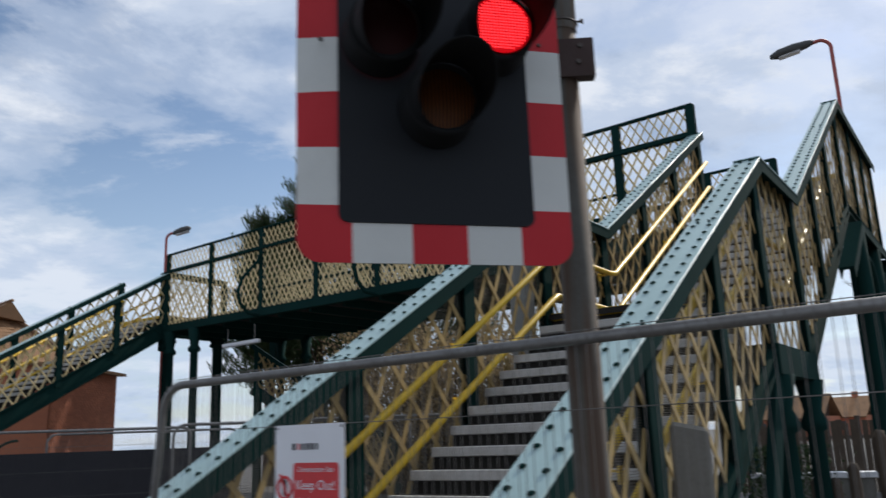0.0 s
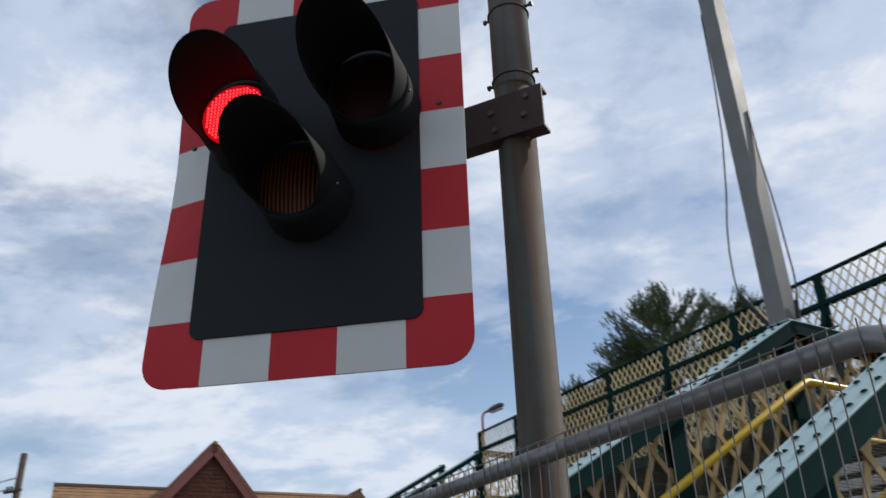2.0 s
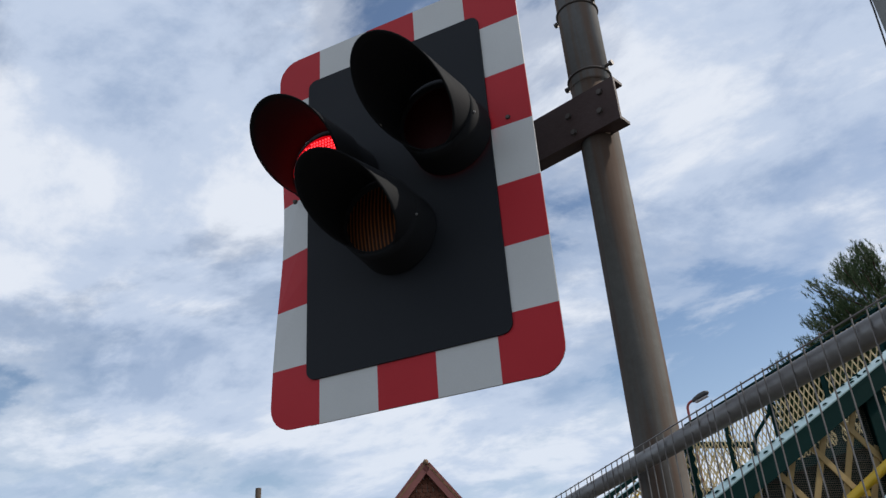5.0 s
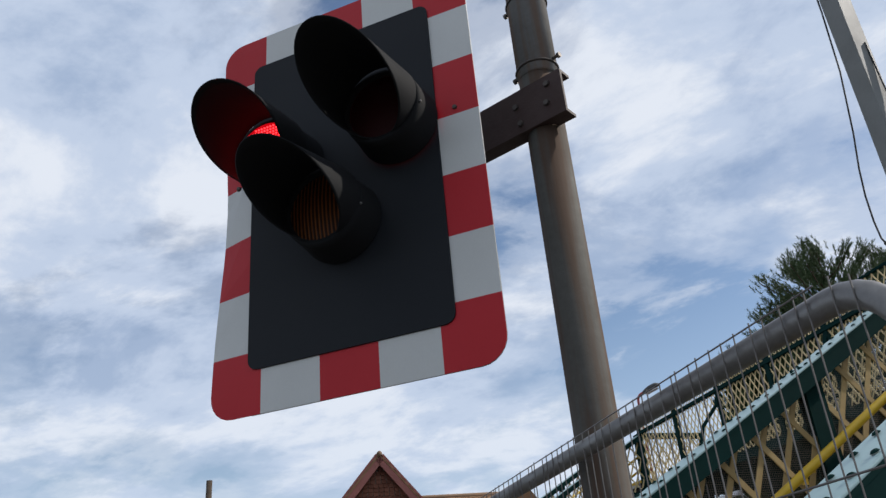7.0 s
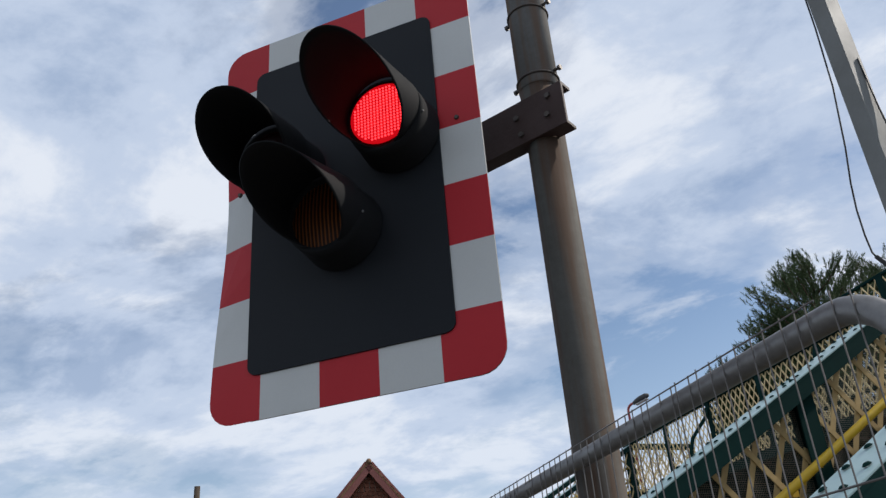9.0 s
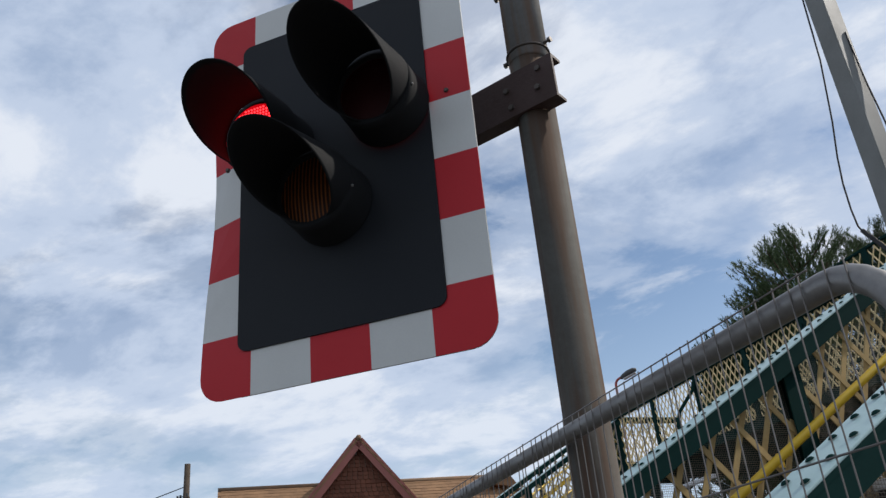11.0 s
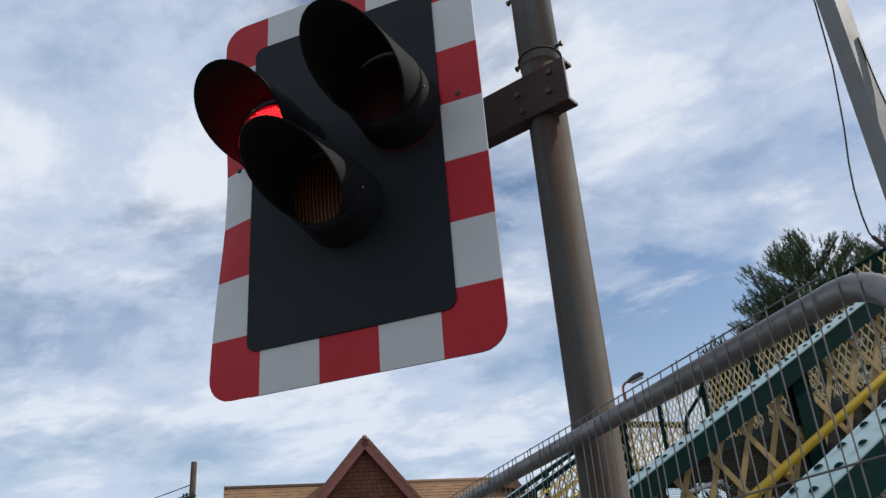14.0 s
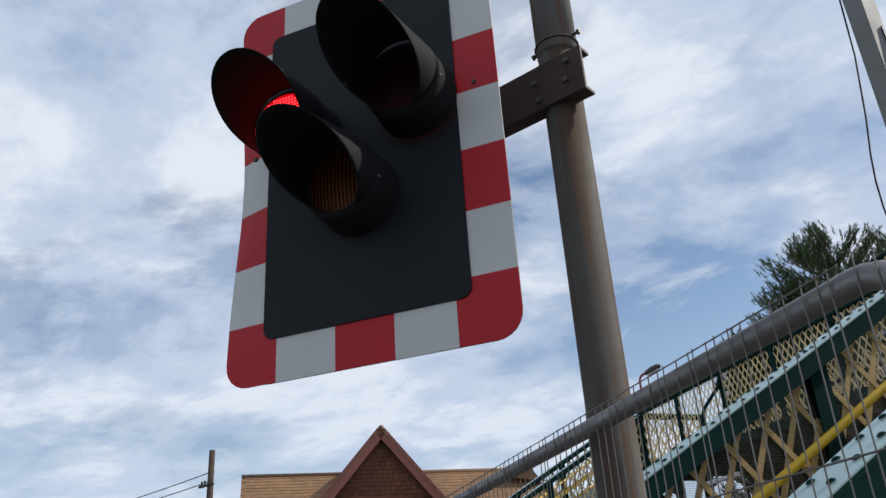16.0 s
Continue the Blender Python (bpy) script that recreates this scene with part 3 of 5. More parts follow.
def build_sign():
    d = (Vector((*FB, 0)) - Vector((*FA, 0))).normalized()
    p = Vector((*FA, 0)) + d * SIGN_AT
    side = Vector((d.y, -d.x, 0)) * 0.035
    sg = thing("site_sign", at(p.x + side.x, p.y + side.y, SIGN_TOP - 0.42 * 1.44) @ pose(0, 0, 0, 0, 0, math.degrees(math.atan2(d.y, d.x))) @ Matrix.Scale(1.44, 4), "white plastic construction site keep out sign tied to the fence", "sign")
    w, h = SIGN_W, 0.42
    bm = bmesh.new()
    box(bm, w, 0.004, h, at(w / 2, 0, h / 2))
    part("sheet", bm, SIGNM, sg)
    bm = bmesh.new()
    plate(bm, rounded(w * 0.28, 0.06, w * 0.93, 0.308, 0.012), 0.001, -0.0035)
    part("red_field", bm, SIGNRED, sg)
    white = SIGNM
    text_part("lettering", "Construction Site", w * 0.072, w * 0.605, 0.288, white, sg, -0.0045)
    text_part("lettering", "Keep Out!", w * 0.13, w * 0.605, 0.243, white, sg, -0.0045)
    text_part("lettering", "No Unauthorised", w * 0.072, w * 0.605, 0.200, white, sg, -0.0045)
    bm = bmesh.new()
    box(bm, w * 0.35, 0.001, 0.012, at(w * 0.605, -0.004, 0.155))
    part("text_bar", bm, white, sg)
    # plain bars where the maker's mark stands
    for i, (x, ww, red) in enumerate(((0.22, 0.05, 0), (0.29, 0.03, 1), (0.35, 0.04, 0), (0.42, 0.05, 0), (0.49, 0.05, 0), (0.555, 0.03, 0))):
        bm = bmesh.new()
        plate(bm, rounded((x - ww / 2) * w + 0.02, 0.345, (x + ww / 2) * w + 0.02, 0.365, 0.004), 0.001, -0.0035)
        part("mark_bar", bm, SIGNRED if red else INK, sg)
    bm = bmesh.new()
    tube(bm, arc((w * 0.15, -0.003, 0.235), w * 0.105, 0, 360, 28, ((1, 0, 0), (0, 0, 1)))[:-1], 0.005, 6, closed=True)
    beam(bm, (w * 0.08, -0.003, 0.275), (w * 0.22, -0.003, 0.195), 0.004, 0.008)
    part("prohibition_ring", bm, SIGNRED, sg)
    bm = bmesh.new()
    plate(bm, rounded(w * 0.12, 0.21, w * 0.18, 0.26, 0.01), 0.001, -0.0025)
    part("symbol", bm, INK, sg, "dark prohibition symbol")
    for x in (0.01, w - 0.01):
        bm = bmesh.new()
        tube(bm, [(x, -0.004, h - 0.012), (x, 0.0, h - 0.005), (x, 0.012, h + 0.004)], 0.003, 6)
        part("cable_tie", bm, CABLE, sg)


SIGN_AT, SIGN_TOP, SIGN_W = 0.96, 1.845, 0.30
build_sign()

# ---------------------------------------------------------------- footbridge
AZ = 48.256
UX, UY = math.sin(radians(AZ)), math.cos(radians(AZ))
STAIR = Matrix.Translation((2.387, 5.279, 0)) @ pose(0, 0, 0, 0, 0, 90 - AZ)
SLOPE, WIDE, LAND, RUN, ZR = 0.579, 2.126, 1.54, 4.481, 4.132
TOPX, RISE = LAND + RUN, 2.594
HIGH = 1.19
GO, RISER = 0.27, 0.27 * SLOPE
RIVET = None


def rivet_data():
    bm = bmesh.new()
    bmesh.ops.create_uvsphere(bm, u_segments=8, v_segments=5, radius=0.0205)
    bmesh.ops.delete(bm, geom=[v for v in bm.verts if v.co.z < -0.001], context="VERTS")
    for v in bm.verts:
        v.co.z *= 0.75
    me = bpy.data.meshes.new("rivet")
    bm.to_mesh(me)
    bm.free()
    me.materials.append(GREEN)
    for p in me.polygons:
        p.use_smooth = True
    return me


def lattice_bars(x0, x1, y, base, height, pitch, lean, width, gap=0.012):
    """Crossing flat bars in the panel from x0 to x1; base(x) is its lower edge."""
    bars = []
    span = height * lean
    k = math.floor((x0 - span) / pitch)
    while k * pitch < x1 + span:
        for sgn in (1, -1):
            a, b = k * pitch, k * pitch + sgn * span
            t0, t1 = 0.0, 1.0
            lo, hi = (x0 - a) / (b - a), (x1 - a) / (b - a)
            if lo > hi:
                lo, hi = hi, lo
            t0, t1 = max(t0, lo), min(t1, hi)
            if t1 - t0 > 0.05:
                p = [(a + (b - a) * t, y + sgn * gap / 2, base(a + (b - a) * t) + height * t) for t in (t0, t1)]
                bars.append((p[0], p[1], 0.008, width, (0, 1, 0)))
        k += 1
    return bars


def chord(parent, a, b, rivets, label="pale green riveted top plate", wide=0.235, paint=None):
    """A flat riveted top member with a dark angle under each edge."""
    bm = bmesh.new()
    beam(bm, a, b, wide, 0.012, (0, 1, 0), 0.003)
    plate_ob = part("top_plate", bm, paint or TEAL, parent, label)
    m, l = beam_pose(a, b, (0, 1, 0))
    up = m.to_3x3() @ Vector((0, 0, 1))
    for s in (-1, 1):
        bm = bmesh.new()
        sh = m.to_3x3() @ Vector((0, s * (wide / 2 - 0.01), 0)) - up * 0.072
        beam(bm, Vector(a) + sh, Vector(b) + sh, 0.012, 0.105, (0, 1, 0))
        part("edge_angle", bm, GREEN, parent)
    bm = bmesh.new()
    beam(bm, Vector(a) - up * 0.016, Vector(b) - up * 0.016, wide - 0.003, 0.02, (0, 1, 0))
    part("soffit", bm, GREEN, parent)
    if rivets:
        n = int(l / 0.155)
        for i in range(n):
            for s in (-1, 1):
                o = new("rivet", RIVET)
                o.parent = plate_ob
                o.matrix_basis = m @ at(-l / 2 + 0.08 + i * (l - 0.16) / max(n - 1, 1) + (0.035 if s > 0 else 0), s * 0.062, 0.006)
    return plate_ob


def side_of_stair(parent, y, x_start, level_to, near):
    """One balustrade of a stair: sloping, level, sloping, then level at the top."""
    def top(x):
        return ZR + (SLOPE * x if x < 0 else 0 if x < LAND else SLOPE * (x - LAND) if x < TOPX else RISE)
    segs = [(x_start, 0), (0, LAND), (LAND, TOPX)] + ([(TOPX, level_to)] if level_to > TOPX else [])
    for i, (a, b) in enumerate(segs):
        za, zb = top(a + 1e-4), top(b - 1e-4)
        chord(parent, (a - 0.02, y, za), (b + 0.02, y, zb), near)
        low = 1.72 if near else 1.38
        web = 0.13 if near else 0.42

        def base(x, a=a, b=b, za=za, zb=zb):
            return za + (zb - za) * (x - a) / (b - a) - low
        n = max(1, round((b - a) / (1.75 if i % 2 == 0 else 1.6)))
        for k in range(n):
            p, q = a + (b - a) * k / n + 0.05, a + (b - a) * (k + 1) / n - 0.05
            bars = lattice_bars(p, q, y, base, low - 0.03, 0.29, 0.60, 0.042)
            if near and i == 0:
                for bar in bars:
                    bm = bmesh.new()
                    beam(bm, bar[0], bar[1], bar[2], bar[3], bar[4])
                    part("lattice_bar", bm, CREAM, parent)
            else:
                tagged(fast_boxes("lattice", bars, CREAM if near else SUNLIT_CREAM, parent), kind="stuff")
            if near:
                bm = bmesh.new()
                vs = [bm.verts.new(v) for v in ((p, y + 0.02, base(p)), (q, y + 0.02, base(q)), (q, y + 0.02, base(q) + low - 0.05), (p, y + 0.02, base(p) + low - 0.05))]
                bm.faces.new(vs)
                part("mesh_infill", bm, MESH, parent, "fine woven wire infill")
        for k in range(n + 1):
            if k == n and i < len(segs) - 1:
                continue
            x = a + (b - a) * k / n
            bm = bmesh.new()
            t = za + (zb - za) * k / n
            box(bm, 0.16, 0.012, low + 0.12, at(x, y - 0.04, t - low / 2 - 0.08))
            box(bm, 0.16, 0.012, low + 0.12, at(x, y + 0.04, t - low / 2 - 0.08))
            box(bm, 0.012, 0.07, low + 0.12, at(x, y, t - low / 2 - 0.08))
            part("post", bm, GREEN, parent)
        # string girder under the lattice
        bm = bmesh.new()
        beam(bm, (a, y, za - low - web / 2 + 0.01), (b, y, zb - low - web / 2 + 0.01), 0.03, web, (0, 1, 0))
        part("string_web", bm, GREEN, parent)
        for dz in (0.015, 0.01 - web):
            bm = bmesh.new()
            beam(bm, (a, y, za - low + dz), (b, y, zb - low + dz), 0.12, 0.014, (0, 1, 0))
            part("string_flange", bm, GREEN, parent)


def handrail(parent, y, inward, x_start, drops):
    for d in drops:
        pts = []
        yy = y + inward * 0.13
        for x, z in ((x_start, ZR + SLOPE * x_start), (-0.12, ZR - SLOPE * 0.12), (0.02, ZR + 0.0), (0.2, ZR), (LAND - 0.12, ZR), (LAND + 0.05, ZR + 0.02), (TOPX, ZR + RISE)):
            pts.append((x, yy, z - d))
        bm = bmesh.new()
        tube(bm, pts, 0.030, 12)
        part("handrail", bm, YELLOW, parent, "bright yellow handrail tube", True)
        for x in (-3.4, -1.8, 0.1, LAND - 0.2, LAND + 2.2):
            if x < x_start:
                continue
            z = ZR - d + (SLOPE * x if x < 0 else 0 if x < LAND else SLOPE * (x - LAND))
            bm = bmesh.new()
            box(bm, 0.05, 0.10, 0.012, at(x, y + inward * 0.075, z - 0.03))
            box(bm, 0.05, 0.012, 0.09, at(x, y + inward * 0.035, z - 0.05))
            part("rail_bracket", bm, YELLOW, parent)


def steps(parent, x_top, z_top, count):
    for i in range(count):
        x, z = x_top - i * GO, z_top - (i + 1) * RISER + RISER
        bm = bmesh.new()
        box(bm, GO + 0.02, WIDE - 0.12, 0.035, at(x - GO / 2 + GO, -WIDE / 2, z - 0.0175))
        box(bm, 0.012, WIDE - 0.12, RISER, at(x + 0.012, -WIDE / 2, z - RISER / 2 - 0.02))
        st = part("step", bm, TREAD, parent, "dark chequered tread")
        bm = bmesh.new()
        box(bm, 0.055, WIDE - 0.13, 0.072, at(x - 0.008, -WIDE / 2, z - 0.029), 0.006)
        part("nosing", bm, NOSING if (i % 17) else YELLOW, st, "pale worn nosing")


def build_stair(m, near, x_start, level_to, label):
    s = thing("footbridge_stair", m, label, "stair", "footbridge stairs")
    side_of_stair(s, 0.0, x_start, TOPX, near)
    side_of_stair(s, -WIDE, x_start, level_to, near)
    n1 = int(-x_start / GO)
    steps(s, 0.0, ZR - HIGH, n1)
    steps(s, TOPX, ZR + RISE - HIGH, int(RUN / GO))
    bm = bmesh.new()
    box(bm, LAND + 0.1, WIDE - 0.1, 0.06, at(LAND / 2, -WIDE / 2, ZR - HIGH - 0.03))
    part("landing", bm, TREAD, s, "dark intermediate landing")
    bm = bmesh.new()
    box(bm, LAND + 0.1, WIDE + 0.16, 0.26 if near else 0.60, at(LAND / 2, -WIDE / 2, ZR - HIGH - (0.62 if near else 0.37)))
    part("landing_fascia", bm, GREEN, s, "dark green landing girders")
    bm = bmesh.new()
    bx = level_to - TOPX if level_to > TOPX else 2.0
    box(bm, bx, WIDE - 0.1, 0.12, at(TOPX + bx / 2, -WIDE / 2, ZR + RISE - HIGH - 0.06))
    part("upper_landing", bm, TREAD, s)
    if near:
        handrail(s, 0.0, -1, x_start, (0.56, 1.0))
        handrail(s, -WIDE, 1, x_start, (0.56, 1.0))
    else:
        handrail(s, 0.0, -1, x_start, (0.56, 0.9))
        handrail(s, -WIDE, 1, x_start, (0.56, 0.9))
    if near:
        # raking brace from the foot of the landing column to the underside of the lower flight
        y = -WIDE - 0.02
        bm = bmesh.new()
        beam(bm, (-1.15, y, 0.35), (0.05, y, ZR - 1.86), 0.07, 0.24, (0, 1, 0), 0.006)
        part("brace", bm, GREEN, s, "dark green raking brace")
    # columns with a moulded cap under the landings
    cols = [(0.15, 0), (0.15, -WIDE), (LAND - 0.1, 0), (LAND - 0.1, -WIDE), (TOPX + 0.1, -WIDE), (level_to - 0.2, -WIDE)]
    for i, (x, y) in enumerate(cols):
        top = ZR - HIGH - (0.75 if near else 0.62) if i < 4 else ZR + RISE - HIGH - (0.8 if near else 0.3)
        k = 1.0 if i < 4 or near else 1.7
        bm = bmesh.new()
        tube(bm, [(x, y, 0), (x, y, 0.3), (x, y, 0.34), (x, y, top - 0.5), (x, y, top - 0.46), (x, y, top - 0.40), (x, y, top - 0.3), (x, y, top)], [k * r for r in (0.15, 0.15, 0.09, 0.08, 0.13, 0.13, 0.085, 0.14)], 16)
        part("column", bm, GREEN, s, "dark green cast column", True)
        for sg in (-1, 1) if not (near and i < 4) else ():
            bm = bmesh.new()
            tube(bm, arc((x + sg * 0.75, y, top - 0.75), 0.68, 180 if sg > 0 else 0, 90, 8, ((1, 0, 0), (0, 0, 1))), 0.03, 6)
            part("arch_bracket", bm, GREEN, s)
    return s


RIVET = rivet_data()
near_stair = build_stair(STAIR, True, -4.55, TOPX + 4.2, "footbridge stair with cream lattice, pale green riveted rails, yellow handrails")
FX, FY, FZ, FS = -2.96, 23.1, 7.0, 1.10
YV = Vector((-math.sin(radians(90 - AZ)), math.cos(radians(90 - AZ)), 0))
o = Vector((FX, FY, 0)) - FS * TOPX * Vector((UX, UY, 0)) + FS * WIDE * YV
far_stair = build_stair(at(o.x, o.y, FZ - FS * (ZR + RISE)) @ pose(0, 0, 0, 0, 0, 90 - AZ) @ Matrix.Scale(FS, 4), False, -4.4, TOPX + 2.0, "far footbridge stair with cream lattice sides and dark green frame")


def build_span():
    a = STAIR @ Vector((TOPX, 0, 0))
    b = Vector((FX, FY, 0))
    d = b - a
    l = d.length
    sp = thing("footbridge_span", at(a.x, a.y, 0) @ pose(0, 0, 0, 0, 0, math.degrees(math.atan2(d.y, d.x))), "footbridge span with cream lattice parapets and dark green girders", "footbridge")
    deck_w = 4.1
    rail = ZR + RISE
    z_low, z_up, z_bot = 5.08, 7.26, 4.86
    slope = (FZ - rail) / l
    for y in (0.0, -deck_w):
        for nm, z, w, h in (("top_rail", z_up, 0.09, 0.05), ("mid_rail", rail, 0.13, 0.09), ("girder", (z_low + z_bot) / 2, 0.16, z_low - z_bot)):
            bm = bmesh.new()
            beam(bm, (0.0, y, z), (l, y, z + slope * l), w, h, (0, 1, 0), 0.006)
            part(nm, bm, GREEN, sp)
        xs = [0.05, 1.5, 3.6, 5.7, 7.84, 9.99, 12.24, 14.6, l - 0.05]
        n = 8
        for i in range(n + 1):
            x = xs[i]
            z = slope * x
            bm = bmesh.new()
            box(bm, 0.15, 0.09, z_up - z_bot, at(x, y, z + (z_up + z_bot) / 2))
            part("post", bm, GREEN, sp)
            if i in (4, 6, 2) and y == 0.0:
                # bowed stay that stands out from the parapet
                pts = [(x, 0.06, 6.55 + z), (x, 0.12, 6.35 + z), (x, 0.35, 6.1 + z), (x, 0.62, 5.8 + z), (x, 0.74, 5.45 + z), (x, 0.66, 5.15 + z), (x, 0.42, 4.92 + z), (x, 0.05, 4.88 + z)]
                bm = bmesh.new()
                tube(bm, pts, 0.05, 6)
                part("stay", bm, GREEN, sp, "bowed dark green stay")
            if i < n:
                x1 = xs[i + 1]
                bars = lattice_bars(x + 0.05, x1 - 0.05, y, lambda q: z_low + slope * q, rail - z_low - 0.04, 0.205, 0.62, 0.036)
                tagged(fast_boxes("lattice", bars, SUNLIT_CREAM, sp), kind="stuff")
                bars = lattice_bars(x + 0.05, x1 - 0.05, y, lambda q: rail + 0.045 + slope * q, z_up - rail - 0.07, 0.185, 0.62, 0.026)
                tagged(fast_boxes("upper_lattice", bars, SUNLIT_CREAM, sp), kind="stuff")
    bm = bmesh.new()
    beam(bm, (0, -deck_w / 2, z_low + 0.05), (l, -deck_w / 2, z_low + 0.05 + slope * l), deck_w - 0.18, 0.10, (0, 1, 0))
    part("deck", bm, TREAD, sp, "dark plated deck")
    n = 14
    for i in range(n):
        bm = bmesh.new()
        x = 0.4 + (l - 0.8) * i / (n - 1)
        box(bm, 0.08, deck_w - 0.18, 0.2, at(x, -deck_w / 2, z_bot + slope * x + 0.02))
        part("cross_girder", bm, GREEN, sp)
    for x, y in ((l - 0.3, 0), (l - 0.3, -deck_w), (l - 1.6, 0), (l - 1.6, -deck_w), (1.2, 0), (1.2, -deck_w)):
        bm = bmesh.new()
        top = z_bot + slope * x
        tube(bm, [(x, y, 0), (x, y, 0.4), (x, y, 0.45), (x, y, top - 0.7), (x, y, top - 0.66), (x, y, top - 0.58), (x, y, top - 0.5), (x, y, top)], [0.2, 0.2, 0.12, 0.11, 0.18, 0.18, 0.12, 0.19], 16)
        part("column", bm, GREEN, sp, "dark green cast column", True)
    for y in (0.02, -deck_w):
        bm = bmesh.new()
        box(bm, 0.34, 0.16, FZ - z_bot + 0.25, at(l + 0.06, y, (FZ + z_bot - 0.25) / 2), 0.01)
        part("end_post", bm, GREEN, sp, "broad dark green end post")
    # service lights slung under the deck
    for x in (l - 4.0,):
        bm = bmesh.new()
        box(bm, 1.6, 0.12, 0.10, at(x, 0.1, z_bot - 0.45), 0.02)
        part("strip_light", bm, SIGNM, sp, "white strip light under the deck")
        for dx in (-0.6, 0.6):
            bm = bmesh.new()
            tube(bm, [(x + dx, 0.1, z_bot - 0.4), (x + dx, 0.1, z_bot)], 0.012, 6)
            part("hanger", bm, GALV, sp)
    return sp


build_span()


def build_side_stair():
    """The head of a further flight beside the main stair."""
    s = thing("platform_stair", STAIR, "dark green head of a further stair beside the main flights", "stair")
    y = -WIDE - 0.42
    a, b, c = (2.0, y, 3.37), (3.31, y, 4.13), (6.0, y, 4.13)
    for p, q in ((a, b), (b, c)):
        chord(s, p, q, False, "dull dark green top plate", 0.16, SLATE)
    for x in (3.31, 4.65, 6.0):
        bm = bmesh.new()
        tube(bm, [(x, y, 0), (x, y, 0.4), (x, y, 0.42), (x, y, 3.0), (x, y, 4.08)], [0.14, 0.14, 0.10, 0.095, 0.08], 14)
        part("column", bm, GREEN, s, "", True)
    for x0, x1 in ((3.31, 4.65), (4.65, 6.0)):
        bm = bmesh.new()
        tube(bm, arc(((x0 + x1) / 2, y, 3.2), (x1 - x0) / 2 - 0.08, 0, 180, 12, ((1, 0, 0), (0, 0, 1))), 0.035, 6)
        part("arch", bm, GREEN, s)


build_side_stair()


# ---------------------------------------------------------------- mast, lamps, telegraph pole
def build_mast():
    """A square steel mast, turned like the stair, with two slack cables; r is the way across it as seen from the road."""
    m = thing("signal_mast", at(3.025, 7.795, 0), "tall square grey steel mast with two slack black cables", "mast")
    r = Vector((0.963, -0.270, 0))
    f = Vector((-0.270, -0.963, 0)) * 0.02
    bm = bmesh.new()
    box(bm, 0.25, 0.25, 14.0, at(0, 0, 7.0) @ pose(0, 0, 0, 0, 0, 90 - AZ), 0.012)
    part("shaft", bm, MASTM, m, "square grey shaft")
    bm = bmesh.new()
    box(bm, 0.5, 0.5, 0.03, at(0, 0, 0.015) @ pose(0, 0, 0, 0, 0, 90 - AZ), 0.005)
    part("base_plate", bm, MASTM, m)
    lines = (((-0.17, 9.8), (-0.187, 8.71), (-0.23, 7.76), (-0.331, 6.87), (-0.405, 6.4), (-0.441, 6.04), (-0.448, 5.7), (-0.435, 5.47), (-0.40, 5.38)),
             ((0.14, 8.0), (0.162, 7.21), (0.197, 6.68), (0.215, 6.3), (0.222, 6.0), (0.234, 5.6), (0.225, 5.38), (0.184, 5.21)))
    for pts in lines:
        bm = bmesh.new()
        tube(bm, [r * o + f + Vector((0, 0, z)) for o, z in pts], 0.011, 6)
        part("cable", bm, CABLE, m, "slack black cable", True)
    for (o0, z0), (o1, z1) in (((-0.41, 5.41), (-0.15, 4.95)), ((0.19, 5.24), (0.17, 5.02))):
        bm = bmesh.new()
        tube(bm, [r * o0 + f + Vector((0, 0, z0)), r * (o0 + o1) * 0.5 + f + Vector((0, 0, (z0 + z1) / 2 + 0.01)), r * o1 + f + Vector((0, 0, z1))], 0.027, 8)
        part("cable_sleeve", bm, CABLE, m)
    bm = bmesh.new()
    box(bm, 0.27, 0.27, 0.05, at(0, 0, 4.93) @ pose(0, 0, 0, 0, 0, 90 - AZ), 0.004)
    part("band", bm, BOLT, m)


build_mast()


def street_lamp(x, y, z, arm_az, reach, label, tilt=0.0, size=1.0):
    p = thing("street_lamp", at(x, y, 0) @ pose(0, 0, 0, 0, 0, arm_az), label, "street lamp", "station lamps")
    bm = bmesh.new()
    pts = [(0, 0, 0), (0, 0, z - 0.25)] + arc((0.25, 0, z - 0.25), 0.25, 180, 90, 6, ((1, 0, 0), (0, 0, 1)))[1:] + [(reach, 0, z - 0.03)]
    tube(bm, pts, 0.045, 12)
    part("column", bm, PINK, p, "slim red lamp column", True)
    bm = bmesh.new()
    prof = [(0.0, 0.05, 0.06), (0.12, 0.10, 0.10), (0.35, 0.16, 0.13), (0.62, 0.15, 0.12), (0.78, 0.06, 0.05)]
    rings = [[bm.verts.new((reach - 0.05 + size * q, w * math.cos(2 * math.pi * k / 14), z + h * math.sin(2 * math.pi * k / 14) + tilt * size * q)) for k in range(14)] for q, w, h in prof]
    for r0, r1 in zip(rings, rings[1:]):
        for k in range(14):
            bm.faces.new((r0[k], r0[(k + 1) % 14], r1[(k + 1) % 14], r1[k]))
    bm.faces.new(rings[0]), bm.faces.new(rings[-1])
    part("lantern", bm, LANTERN, p, "dark grey lantern head", True)
    bm = bmesh.new()
    box(bm, 0.5, 0.2, 0.03, at(reach - 0.05 + 0.43 * size, 0, z - 0.115 + tilt * 0.43 * size) @ pose(0, 0, 0, 0, -math.degrees(math.atan(tilt)), 0), 0.01)
    part("diffuser", bm, SIGNM, p)


def polar(cam_xy, az, dist):
    return cam_xy[0] + dist * math.sin(radians(az)), cam_xy[1] + dist * math.cos(radians(az))


